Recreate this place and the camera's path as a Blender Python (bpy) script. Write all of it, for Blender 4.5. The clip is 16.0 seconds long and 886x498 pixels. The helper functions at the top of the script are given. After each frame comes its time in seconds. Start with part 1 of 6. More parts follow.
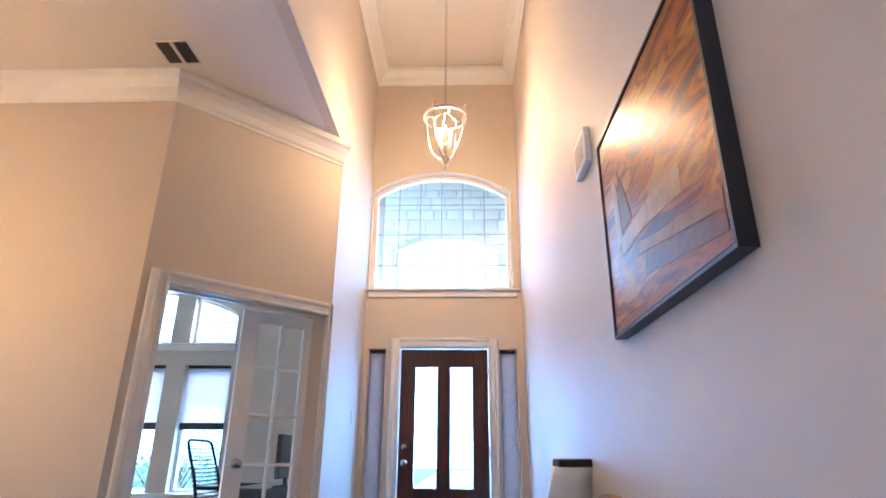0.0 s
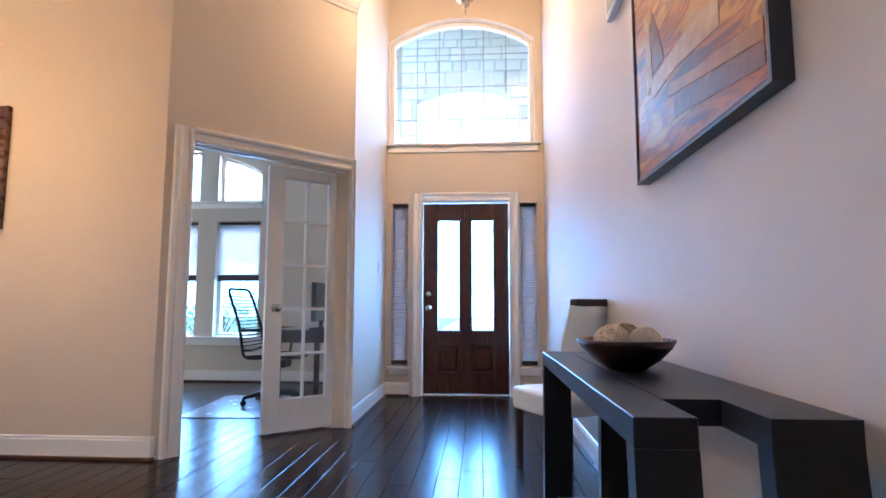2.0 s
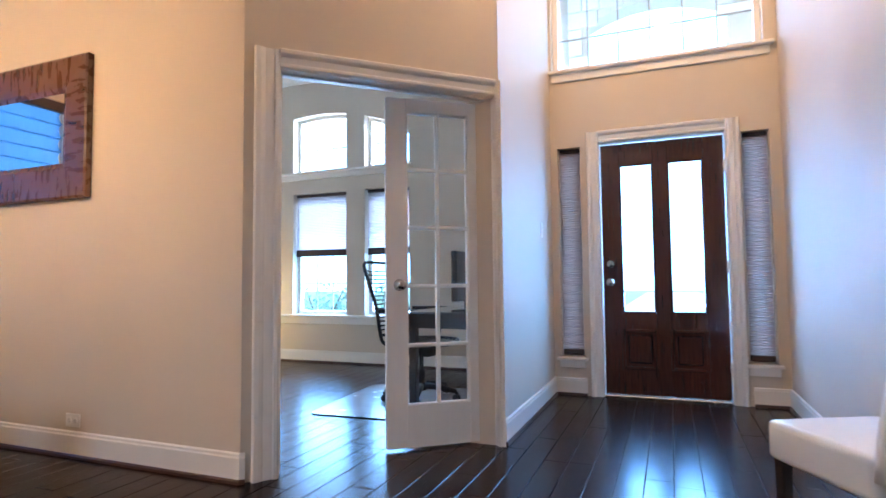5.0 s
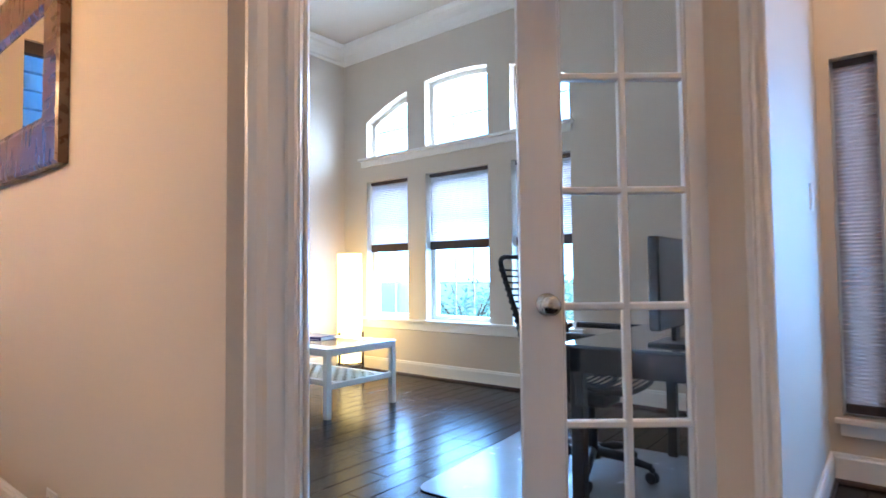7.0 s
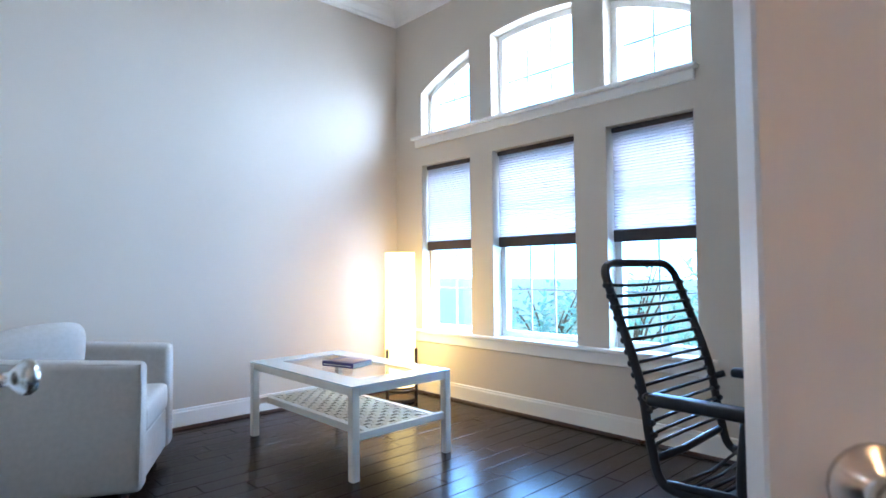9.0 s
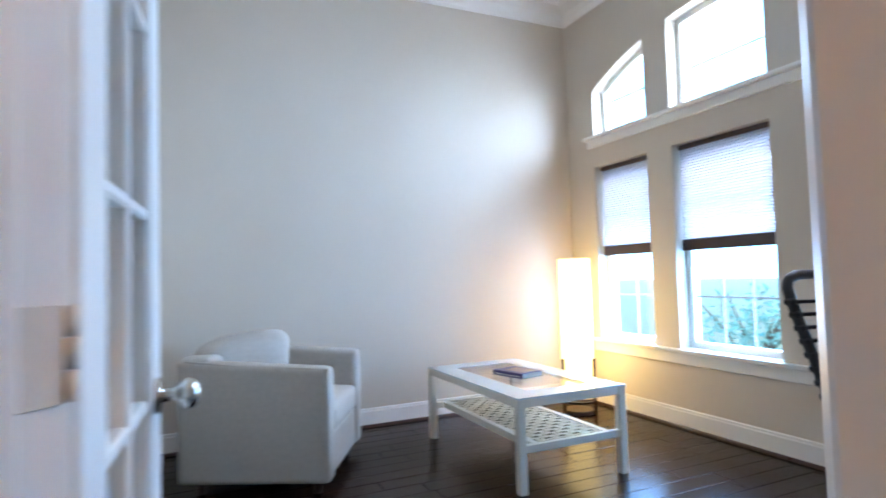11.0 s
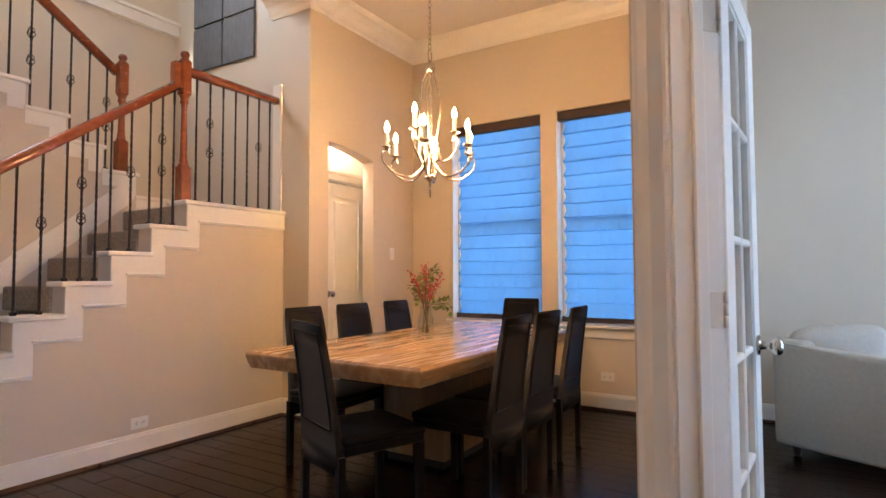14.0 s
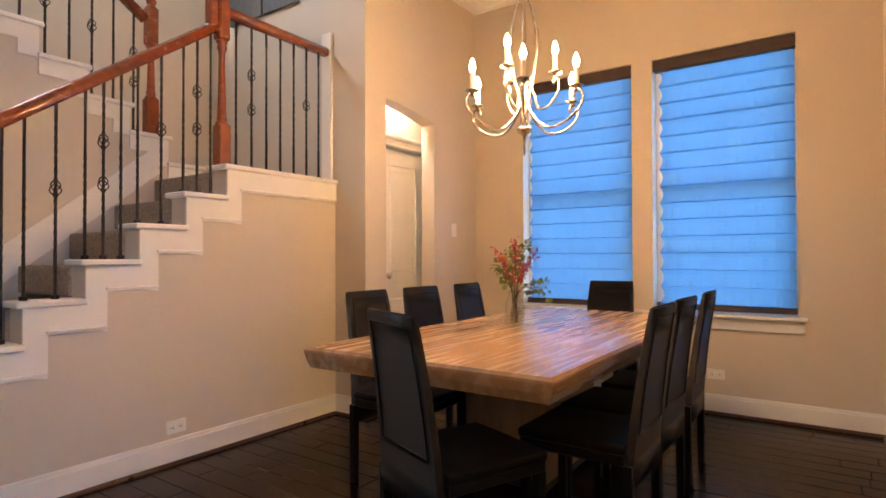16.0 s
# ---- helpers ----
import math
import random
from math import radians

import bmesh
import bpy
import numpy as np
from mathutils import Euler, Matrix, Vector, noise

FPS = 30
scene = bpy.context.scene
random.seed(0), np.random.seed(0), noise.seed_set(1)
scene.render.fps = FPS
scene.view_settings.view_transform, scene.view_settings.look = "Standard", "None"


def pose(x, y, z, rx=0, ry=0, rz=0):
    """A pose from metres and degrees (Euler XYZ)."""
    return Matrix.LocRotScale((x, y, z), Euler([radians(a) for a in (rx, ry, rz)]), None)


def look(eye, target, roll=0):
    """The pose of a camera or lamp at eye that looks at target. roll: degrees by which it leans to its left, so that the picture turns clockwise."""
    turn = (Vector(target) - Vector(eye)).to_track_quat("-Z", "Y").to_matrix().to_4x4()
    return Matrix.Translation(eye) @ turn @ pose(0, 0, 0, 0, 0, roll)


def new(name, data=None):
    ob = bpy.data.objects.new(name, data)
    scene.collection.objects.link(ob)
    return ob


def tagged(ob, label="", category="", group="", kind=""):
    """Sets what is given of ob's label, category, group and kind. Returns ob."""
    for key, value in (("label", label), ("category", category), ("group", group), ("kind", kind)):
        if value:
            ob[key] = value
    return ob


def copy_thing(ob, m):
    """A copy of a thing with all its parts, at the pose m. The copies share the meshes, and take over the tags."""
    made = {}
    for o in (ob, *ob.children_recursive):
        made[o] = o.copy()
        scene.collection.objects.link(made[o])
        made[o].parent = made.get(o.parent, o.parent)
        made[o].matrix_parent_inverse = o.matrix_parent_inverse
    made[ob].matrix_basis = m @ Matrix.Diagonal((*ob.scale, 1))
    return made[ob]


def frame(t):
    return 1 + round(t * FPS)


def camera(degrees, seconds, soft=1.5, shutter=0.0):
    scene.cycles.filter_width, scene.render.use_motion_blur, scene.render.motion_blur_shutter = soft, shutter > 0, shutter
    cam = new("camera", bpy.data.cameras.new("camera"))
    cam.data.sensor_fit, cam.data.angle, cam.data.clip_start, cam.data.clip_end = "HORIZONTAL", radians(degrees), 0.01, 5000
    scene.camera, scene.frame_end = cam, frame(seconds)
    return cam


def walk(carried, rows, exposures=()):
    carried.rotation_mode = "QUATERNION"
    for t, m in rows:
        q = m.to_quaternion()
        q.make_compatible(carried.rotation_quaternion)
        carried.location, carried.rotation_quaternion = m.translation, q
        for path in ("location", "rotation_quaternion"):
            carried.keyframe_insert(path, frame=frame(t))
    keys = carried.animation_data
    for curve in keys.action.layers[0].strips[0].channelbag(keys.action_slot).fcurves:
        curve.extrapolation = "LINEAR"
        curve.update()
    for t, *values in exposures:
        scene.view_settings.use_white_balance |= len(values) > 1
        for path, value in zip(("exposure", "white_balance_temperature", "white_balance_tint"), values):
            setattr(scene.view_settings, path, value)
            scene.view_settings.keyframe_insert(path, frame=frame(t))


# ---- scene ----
cam = camera(76.5, 16.0, soft=1.6, shutter=0.4)
PATH = [
    (0, (0.027, 0.070, 0.995), (-0.037, 1.946, 1.685), 0.5),
    (0.5, (0.016, 0.050, 0.975), (-0.065, 1.965, 1.548), 0.3),
    (1, (0.015, 0.033, 0.961), (-0.073, 1.982, 1.403), 0.2),
    (1.5, (0.004, 0.021, 0.948), (-0.098, 1.994, 1.259), 0.1),
    (2, (0.002, 0.027, 0.944), (-0.130, 2.012, 1.147), 0.1),
    (2.5, (0.004, 0.039, 0.948), (-0.155, 2.028, 1.084), 0.0),
    (3, (0.006, 0.096, 0.961), (-0.211, 2.082, 1.071), -0.0),
    (3.5, (0.003, 0.282, 0.948), (-0.382, 2.241, 1.059), -0.3),
    (6, (-0.349, 2.069, 0.970), (-1.353, 3.796, 1.069), -0.7),
    (6.5, (-0.543, 2.411, 0.992), (-1.707, 4.035, 1.084), -0.8),
    (7, (-0.753, 2.718, 1.022), (-2.000, 4.279, 1.109), -0.6),
    (7.5, (-0.982, 2.992, 1.062), (-2.293, 4.501, 1.140), -0.8),
    (8, (-1.182, 3.239, 1.072), (-2.568, 4.678, 1.145), -0.7),
    (10.5, (-1.569, 3.924, 1.133), (-3.207, 5.070, 1.205), -1.2),
    (11, (-1.385, 3.790, 1.137), (-3.206, 4.613, 1.229), -1.7),
    (11.5, (-1.126, 3.685, 1.155), (-3.085, 4.075, 1.250), -1.5),
    (12, (-0.947, 3.728, 1.140), (-2.943, 3.636, 1.239), -0.6),
    (12.5, (-0.733, 3.736, 1.138), (-2.681, 3.297, 1.237), -0.4),
    (13, (-0.562, 3.786, 1.160), (-2.428, 3.072, 1.251), -0.5),
    (13.5, (-0.464, 3.838, 1.169), (-2.220, 2.885, 1.262), -0.2),
    (14, (-0.445, 3.825, 1.165), (-2.147, 2.779, 1.255), -0.2),
    (14.5, (-0.500, 3.654, 1.146), (-2.209, 2.618, 1.230), -0.2),
    (15, (-0.603, 3.451, 1.144), (-2.316, 2.421, 1.214), -0.1),
    (15.5, (-0.747, 3.277, 1.138), (-2.434, 2.203, 1.194), -0.2),
    (16, (-0.845, 3.183, 1.135), (-2.489, 2.045, 1.164), -0.2),
]
walk(cam, [(t, look(eye, target, roll)) for t, eye, target, roll in PATH], [(0.0, 0.24, 5800, 17), (6.0, 0.26, 6050, 16), (8.0, 0.22, 6050, 16), (10.5, 0.18, 6000, 16), (12.0, 0.06, 7300, 18), (16.0, 0.05, 7300, 19)])

# ---- world, sun, large lights ----
world = bpy.data.worlds.new("sky")
scene.world = world
world.use_nodes = True
wn = world.node_tree
sky = wn.nodes.new("ShaderNodeTexSky")
sky.sky_type = "NISHITA"
sky.sun_disc = False
sky.sun_elevation, sky.sun_rotation = radians(40), radians(100)
wn.links.new(sky.outputs[0], wn.nodes["Background"].inputs[0])
wn.nodes["Background"].inputs[1].default_value = 0.15
sun = new("sun", bpy.data.lights.new("sun", "SUN"))
sun.data.energy, sun.data.angle, sun.data.color = 5.0, radians(0.6), (1.0, 0.95, 0.86)
sun.matrix_world = look((15, -3, 20), (-8, 1.5, 0))


def window_light(name, x, y, z, w, h, target, watts, colour=(0.46, 0.68, 1.0)):
    """Sky light that enters at one opening."""
    ob = new(name, bpy.data.lights.new(name, "AREA"))
    ob.data.shape, ob.data.size, ob.data.size_y = "RECTANGLE", w, h
    ob.data.energy, ob.data.color = watts, colour
    ob.matrix_world = look((x, y, z), target)
    return ob


def bulb_light(x, y, z, watts, radius=0.02, colour=(1.0, 0.63, 0.32)):
    ob = new("bulb_light", bpy.data.lights.new("bulb_light", "POINT"))
    ob.data.energy, ob.data.color, ob.data.shadow_soft_size = watts, colour, radius
    ob.location = (x, y, z)
    return ob


LANTERN_W, CHAN_W, LAMP_W = 92.0, 86.0, 18.0
window_light("window_light", -3.98, 7.30, 1.0, 2.4, 0.9, (-3.98, 0, 0.6), 170, (0.22, 0.52, 1.0))
window_light("window_light", -3.60, 8.60, 3.3, 3.4, 1.6, (-4.4, 3.6, 1.0), 470, (0.50, 0.71, 1.0))
window_light("window_light", -3.98, 7.34, 2.6, 2.4, 0.7, (-3.98, 0, 0.8), 120, (0.60, 0.77, 1.0))
window_light("window_light", -0.20, 6.75, 3.40, 1.7, 1.3, (-0.2, 0, 1.7), 25)
window_light("window_light", -0.15, 6.35, 1.30, 0.75, 1.2, (-0.2, 0, 0.5), 112, (0.18, 0.48, 1.0))
window_light("window_light", -5.75, 1.43, 1.7, 0.9, 1.9, (0, 1.43, 1.5), 14, (0.34, 0.60, 1.0))
window_light("window_light", -5.75, 2.53, 1.7, 0.9, 1.9, (0, 2.53, 1.5), 14, (0.34, 0.60, 1.0))

# Added lamp in an assumed, unseen upstairs window; lifts the stairwell with cool light.
window_light("window_light", -2.0, -1.75, 4.75, 1.1, 0.9, (-3.0, 0.6, 2.4), 150, (0.70, 0.84, 1.0))

# ---- plan ----
FRONT_Y, LEFT_X, RIGHT_X = 6.05, -1.02, 0.69       # foyer
MIRROR_Y, DINE_X, ARCH_Y = 3.463, -5.305, 0.47     # dining room
OFFICE_X, OFFICE_Y, OFFICE_R = -5.575, 6.98, -1.22  # office
LOW, HIGH = 3.58, 5.60                             # ceilings
STAIR_Y = 0.187
CORNER = Vector((-2.03, 3.463))                    # where the wall with the double doors begins
ALONG, INTO = Vector((0.7071, 0.7071)), Vector((-0.7071, 0.7071))
WALL_T = 0.135


def ang(s, n, z):
    """A place s metres along the angled wall and n metres into the office."""
    p = CORNER + ALONG * s + INTO * n
    return Vector((p.x, p.y, z))


ANG = Matrix.Translation((CORNER.x, CORNER.y, 0)) @ pose(0, 0, 0, 0, 0, 45)


# ---- materials ----
def material(name, colour, rough=0.5, metal=0.0, second=None, scale=6.0, stretch=(1, 1, 1), bump=0.0, bump_scale=60.0, spread=0.0, coat=0.0, spec=0.5, amount=1.0, detail=6.0, bump_stretch=None):
    m = bpy.data.materials.new(name)
    m.use_nodes = True
    nt = m.node_tree
    b = nt.nodes["Principled BSDF"]
    b.inputs["Base Color"].default_value = (*colour, 1)
    b.inputs["Roughness"].default_value = rough
    b.inputs["Metallic"].default_value = metal
    b.inputs["Coat Weight"].default_value = coat
    b.inputs["Specular IOR Level"].default_value = spec
    co = nt.nodes.new("ShaderNodeTexCoord")
    mp = nt.nodes.new("ShaderNodeMapping")
    mp.inputs["Scale"].default_value = stretch
    nt.links.new(co.outputs["Object"], mp.inputs[0])
    vec = mp.outputs[0]
    out = None
    if second:
        n1 = nt.nodes.new("ShaderNodeTexNoise")
        n1.inputs["Scale"].default_value, n1.inputs["Detail"].default_value = scale, detail
        nt.links.new(vec, n1.inputs["Vector"])
        ramp = nt.nodes.new("ShaderNodeValToRGB")
        ramp.color_ramp.elements[0].position, ramp.color_ramp.elements[1].position = 0.5 - 0.28 / amount, 0.5 + 0.28 / amount
        ramp.color_ramp.elements[0].color, ramp.color_ramp.elements[1].color = (*colour, 1), (*second, 1)
        nt.links.new(n1.outputs[0], ramp.inputs[0])
        out = ramp.outputs[0]
        rr = nt.nodes.new("ShaderNodeMapRange")
        rr.inputs[3].default_value, rr.inputs[4].default_value = max(rough - 0.08, 0.02), min(rough + 0.08, 1)
        nt.links.new(n1.outputs[0], rr.inputs[0])
        nt.links.new(rr.outputs[0], b.inputs["Roughness"])
    if spread:
        info = nt.nodes.new("ShaderNodeObjectInfo")
        hs = nt.nodes.new("ShaderNodeHueSaturation")
        mr = nt.nodes.new("ShaderNodeMapRange")
        mr.inputs[3].default_value, mr.inputs[4].default_value = 1 - spread, 1 + spread
        nt.links.new(info.outputs["Random"], mr.inputs[0])
        nt.links.new(mr.outputs[0], hs.inputs["Value"])
        if out:
            nt.links.new(out, hs.inputs["Color"])
        else:
            hs.inputs["Color"].default_value = (*colour, 1)
        out = hs.outputs[0]
    if out:
        nt.links.new(out, b.inputs["Base Color"])
    if bump:
        n2 = nt.nodes.new("ShaderNodeTexNoise")
        n2.inputs["Scale"].default_value, n2.inputs["Detail"].default_value = bump_scale, 4
        bvec = vec
        if bump_stretch:
            mb = nt.nodes.new("ShaderNodeMapping")
            mb.inputs["Scale"].default_value = bump_stretch
            nt.links.new(co.outputs["Object"], mb.inputs[0])
            bvec = mb.outputs[0]
        nt.links.new(bvec, n2.inputs["Vector"])
        bp = nt.nodes.new("ShaderNodeBump")
        bp.inputs["Strength"].default_value, bp.inputs["Distance"].default_value = bump, 0.004
        nt.links.new(n2.outputs[0], bp.inputs["Height"])
        nt.links.new(bp.outputs[0], b.inputs["Normal"])
    return m


def glowing(name, colour, strength):
    m = bpy.data.materials.new(name)
    m.use_nodes = True
    b = m.node_tree.nodes["Principled BSDF"]
    b.inputs["Base Color"].default_value = (*colour, 1)
    b.inputs["Emission Color"].default_value = (*colour, 1)
    b.inputs["Emission Strength"].default_value = strength
    return m


def glassy(name, tint=(1, 1, 1), rough=0.0):
    """Thin window glass: mostly clear, with a faint reflection."""
    m = bpy.data.materials.new(name)
    m.use_nodes = True
    nt = m.node_tree
    nt.nodes.remove(nt.nodes["Principled BSDF"])
    clear, gloss, mix = nt.nodes.new("ShaderNodeBsdfTransparent"), nt.nodes.new("ShaderNodeBsdfGlossy"), nt.nodes.new("ShaderNodeMixShader")
    clear.inputs[0].default_value = (*tint, 1)
    gloss.inputs["Roughness"].default_value = rough
    face, power, scale_ = nt.nodes.new("ShaderNodeLayerWeight"), nt.nodes.new("ShaderNodeMath"), nt.nodes.new("ShaderNodeMapRange")
    power.operation, power.inputs[1].default_value = "POWER", 4.0
    scale_.inputs[3].default_value, scale_.inputs[4].default_value = 0.03, 0.5
    nt.links.new(face.outputs["Facing"], power.inputs[0])
    nt.links.new(power.outputs[0], scale_.inputs[0])
    nt.links.new(scale_.outputs[0], mix.inputs[0])
    nt.links.new(clear.outputs[0], mix.inputs[1])
    nt.links.new(gloss.outputs[0], mix.inputs[2])
    nt.links.new(mix.outputs[0], nt.nodes["Material Output"].inputs[0])
    return m


def cloth_light(name, colour, share, relief=0.35):
    """Cloth or paper that lets part of the light through."""
    m = bpy.data.materials.new(name)
    m.use_nodes = True
    nt = m.node_tree
    b = nt.nodes["Principled BSDF"]
    b.inputs["Base Color"].default_value = (*colour, 1)
    b.inputs["Roughness"].default_value = 0.9
    b.inputs["Specular IOR Level"].default_value = 0.1
    tr, mix = nt.nodes.new("ShaderNodeBsdfTranslucent"), nt.nodes.new("ShaderNodeMixShader")
    tr.inputs[0].default_value = (*colour, 1)
    mix.inputs[0].default_value = share
    nt.links.new(b.outputs[0], mix.inputs[1])
    nt.links.new(tr.outputs[0], mix.inputs[2])
    nt.links.new(mix.outputs[0], nt.nodes["Material Output"].inputs[0])
    no, co, mp, bp = nt.nodes.new("ShaderNodeTexNoise"), nt.nodes.new("ShaderNodeTexCoord"), nt.nodes.new("ShaderNodeMapping"), nt.nodes.new("ShaderNodeBump")
    mp.inputs["Scale"].default_value = (14, 14, 30)
    nt.links.new(co.outputs["Object"], mp.inputs[0])
    nt.links.new(mp.outputs[0], no.inputs["Vector"])
    nt.links.new(no.outputs[0], bp.inputs["Height"])
    bp.inputs["Strength"].default_value, bp.inputs["Distance"].default_value = relief, 0.01
    nt.links.new(bp.outputs[0], b.inputs["Normal"])
    return m


PAINT = material("beige_wall_paint", (0.595, 0.518, 0.422), 0.62, second=(0.64, 0.562, 0.465), scale=1.3, bump=0.10, bump_scale=140, spec=0.3)
CEILING = material("ceiling_paint", (0.66, 0.61, 0.54), 0.75, second=(0.70, 0.65, 0.58), scale=1.1, bump=0.12, bump_scale=120, spec=0.2)
WHITE = material("white_trim_paint", (0.78, 0.75, 0.69), 0.35, second=(0.82, 0.79, 0.74), scale=5, bump=0.03, bump_scale=40)
DOOR_WHITE = material("white_door_paint", (0.78, 0.76, 0.72), 0.38, second=(0.82, 0.80, 0.76), scale=4, bump=0.05, bump_scale=30, stretch=(6, 6, 0.6))
PLANK = material("dark_floor_wood", (0.0095, 0.0040, 0.0030), 0.24, second=(0.022, 0.0085, 0.0055), scale=9, stretch=(9, 0.7, 1), bump=0.05, bump_scale=1.6, spread=0.35, coat=0.0, spec=0.17, bump_stretch=(5, 15, 1))
GAP = material("floor_gap", (0.008, 0.004, 0.003), 0.6, second=(0.014, 0.007, 0.005), scale=20)
SHOE = material("dark_shoe_moulding", (0.030, 0.012, 0.008), 0.3, second=(0.05, 0.02, 0.012), scale=12)
MAHOGANY = material("mahogany", (0.034, 0.011, 0.009), 0.20, second=(0.070, 0.021, 0.014), scale=7, stretch=(10, 10, 0.6), bump=0.05, bump_scale=25, coat=0.6)
RAIL = material("red_brown_rail_wood", (0.16, 0.034, 0.012), 0.25, second=(0.27, 0.070, 0.025), scale=8, stretch=(2, 8, 4), bump=0.03, bump_scale=30, coat=0.4)
IRON = material("dark_iron", (0.018, 0.015, 0.014), 0.5, 0.6, second=(0.035, 0.028, 0.025), scale=30, bump=0.1, bump_scale=80)
CARPET = material("grey_brown_carpet", (0.20, 0.165, 0.13), 0.95, second=(0.40, 0.33, 0.26), scale=55, bump=0.9, bump_scale=160, spec=0.1)
NICKEL = material("brushed_nickel", (0.62, 0.58, 0.52), 0.25, 1.0, second=(0.55, 0.51, 0.45), scale=20)
BRASS = material("painted_hinge_metal", (0.72, 0.66, 0.57), 0.42, second=(0.66, 0.59, 0.50), scale=30)
CONSOLE = material("black_oak_veneer", (0.007, 0.007, 0.009), 0.36, second=(0.018, 0.018, 0.021), scale=14, stretch=(14, 1.2, 14), bump=0.25, bump_scale=20, spec=0.3)
LEATHER = material("black_leather", (0.0045, 0.004, 0.0045), 0.40, second=(0.010, 0.009, 0.010), scale=25, bump=0.25, bump_scale=200, spec=0.12)
CREAM = material("cream_leather", (0.82, 0.80, 0.76), 0.40, second=(0.86, 0.84, 0.80), scale=6, bump=0.12, bump_scale=180)
LEG = material("dark_leg_wood", (0.022, 0.011, 0.008), 0.35, second=(0.040, 0.020, 0.013), scale=16, stretch=(6, 6, 1))
TABLE = material("honey_table_wood", (0.42, 0.235, 0.11), 0.27, second=(0.56, 0.345, 0.175), scale=3.2, stretch=(0.6, 9, 7), coat=0.35, detail=9)
PEDESTAL = material("pedestal_wood", (0.30, 0.17, 0.085), 0.40, second=(0.46, 0.29, 0.16), scale=4, stretch=(7, 7, 1), bump=0.04, bump_scale=20)
SOFA = material("oatmeal_upholstery", (0.44, 0.395, 0.34), 0.92, second=(0.50, 0.45, 0.39), scale=40, bump=0.45, bump_scale=300, spec=0.15)
BIRCH = material("cream_lacquered_wood", (0.70, 0.62, 0.49), 0.35, second=(0.75, 0.67, 0.54), scale=8, bump=0.04, bump_scale=30)
WEAVE = material("woven_veneer", (0.60, 0.48, 0.30), 0.6, second=(0.70, 0.58, 0.40), scale=12, bump=0.1, bump_scale=50)
FROST = material("frosted_table_glass", (0.66, 0.72, 0.68), 0.12, second=(0.70, 0.75, 0.71), scale=3, coat=0.4)
BLACK = material("black_plastic", (0.012, 0.013, 0.016), 0.42, second=(0.02, 0.021, 0.025), scale=20, bump=0.05, bump_scale=60, spec=0.3)
SCREEN = material("monitor_black", (0.008, 0.008, 0.010), 0.22, second=(0.011, 0.011, 0.013), scale=5)
SHADE_TRIM = material("dark_shade_rail", (0.030, 0.018, 0.018), 0.6, second=(0.05, 0.032, 0.03), scale=20)
PLATE = material("white_plastic", (0.78, 0.75, 0.70), 0.35, second=(0.80, 0.77, 0.72), scale=10)
DARK_SLOT = material("dark_slot", (0.02, 0.018, 0.016), 0.6, second=(0.03, 0.027, 0.024), scale=20)
VENT_DARK = material("vent_shadow", (0.04, 0.034, 0.030), 0.7, second=(0.06, 0.05, 0.045), scale=30)
WALNUT = material("walnut_mirror_frame", (0.060, 0.022, 0.012), 0.28, second=(0.12, 0.046, 0.024), scale=6, stretch=(4, 4, 1), bump=0.06, bump_scale=25, coat=0.3)
STONE = material("pale_limestone", (0.80, 0.77, 0.72), 0.85, second=(0.90, 0.88, 0.84), scale=5, bump=0.6, bump_scale=18, spread=0.08)
MORTAR = material("mortar", (0.76, 0.73, 0.68), 0.9, second=(0.82, 0.79, 0.74), scale=25, bump=0.3)
GRASS = material("lawn", (0.19, 0.24, 0.14), 0.9, second=(0.25, 0.29, 0.19), scale=3, bump=0.4)
CONCRETE = material("pale_concrete", (0.58, 0.56, 0.52), 0.85, second=(0.66, 0.64, 0.60), scale=4, bump=0.2)
MIRROR = material("mirror_silver", (0.90, 0.90, 0.90), 0.01, 1.0)
GLASS = glassy("window_glass")
BLIND = cloth_light("pleated_shade_cloth", (0.55, 0.47, 0.47), 0.38, 0.10)
ROMAN = cloth_light("blue_grey_roman_shade", (0.115, 0.275, 0.45), 0.5)
LEAF = cloth_light("green_leaf", (0.30, 0.48, 0.38), 0.75)
BAR = material("grey_glazing_bar", (0.34, 0.34, 0.34), 0.5, second=(0.55, 0.56, 0.57), scale=10)
HAZE = glowing("bright_haze", (0.25, 0.60, 1.0), 6.0)
LAMP_PAPER = glowing("lit_lamp_paper", (1.0, 0.74, 0.28), 3.4)
BULB = glowing("lit_bulb", (1.0, 0.72, 0.38), 45.0)
CANDLE = material("candle_sleeve", (0.75, 0.68, 0.55), 0.5, second=(0.8, 0.73, 0.6), scale=10)
BERRY = material("red_berry", (0.42, 0.015, 0.04), 0.3, second=(0.55, 0.03, 0.06), scale=30)
GREENERY = material("vase_leaf", (0.09, 0.14, 0.03), 0.5, second=(0.20, 0.24, 0.07), scale=20)
TWIG = material("twig", (0.10, 0.06, 0.035), 0.8, second=(0.15, 0.09, 0.05), scale=30)
RATTAN = material("pale_rattan", (0.50, 0.38, 0.26), 0.75, second=(0.66, 0.54, 0.40), scale=30, bump=0.5, bump_scale=120)
RATTAN_DARK = material("brown_rattan", (0.20, 0.12, 0.07), 0.75, second=(0.42, 0.31, 0.21), scale=35, bump=0.5, bump_scale=120)
BOWL = material("dark_brown_bowl", (0.020, 0.008, 0.006), 0.3, second=(0.035, 0.013, 0.010), scale=10, coat=0.3)
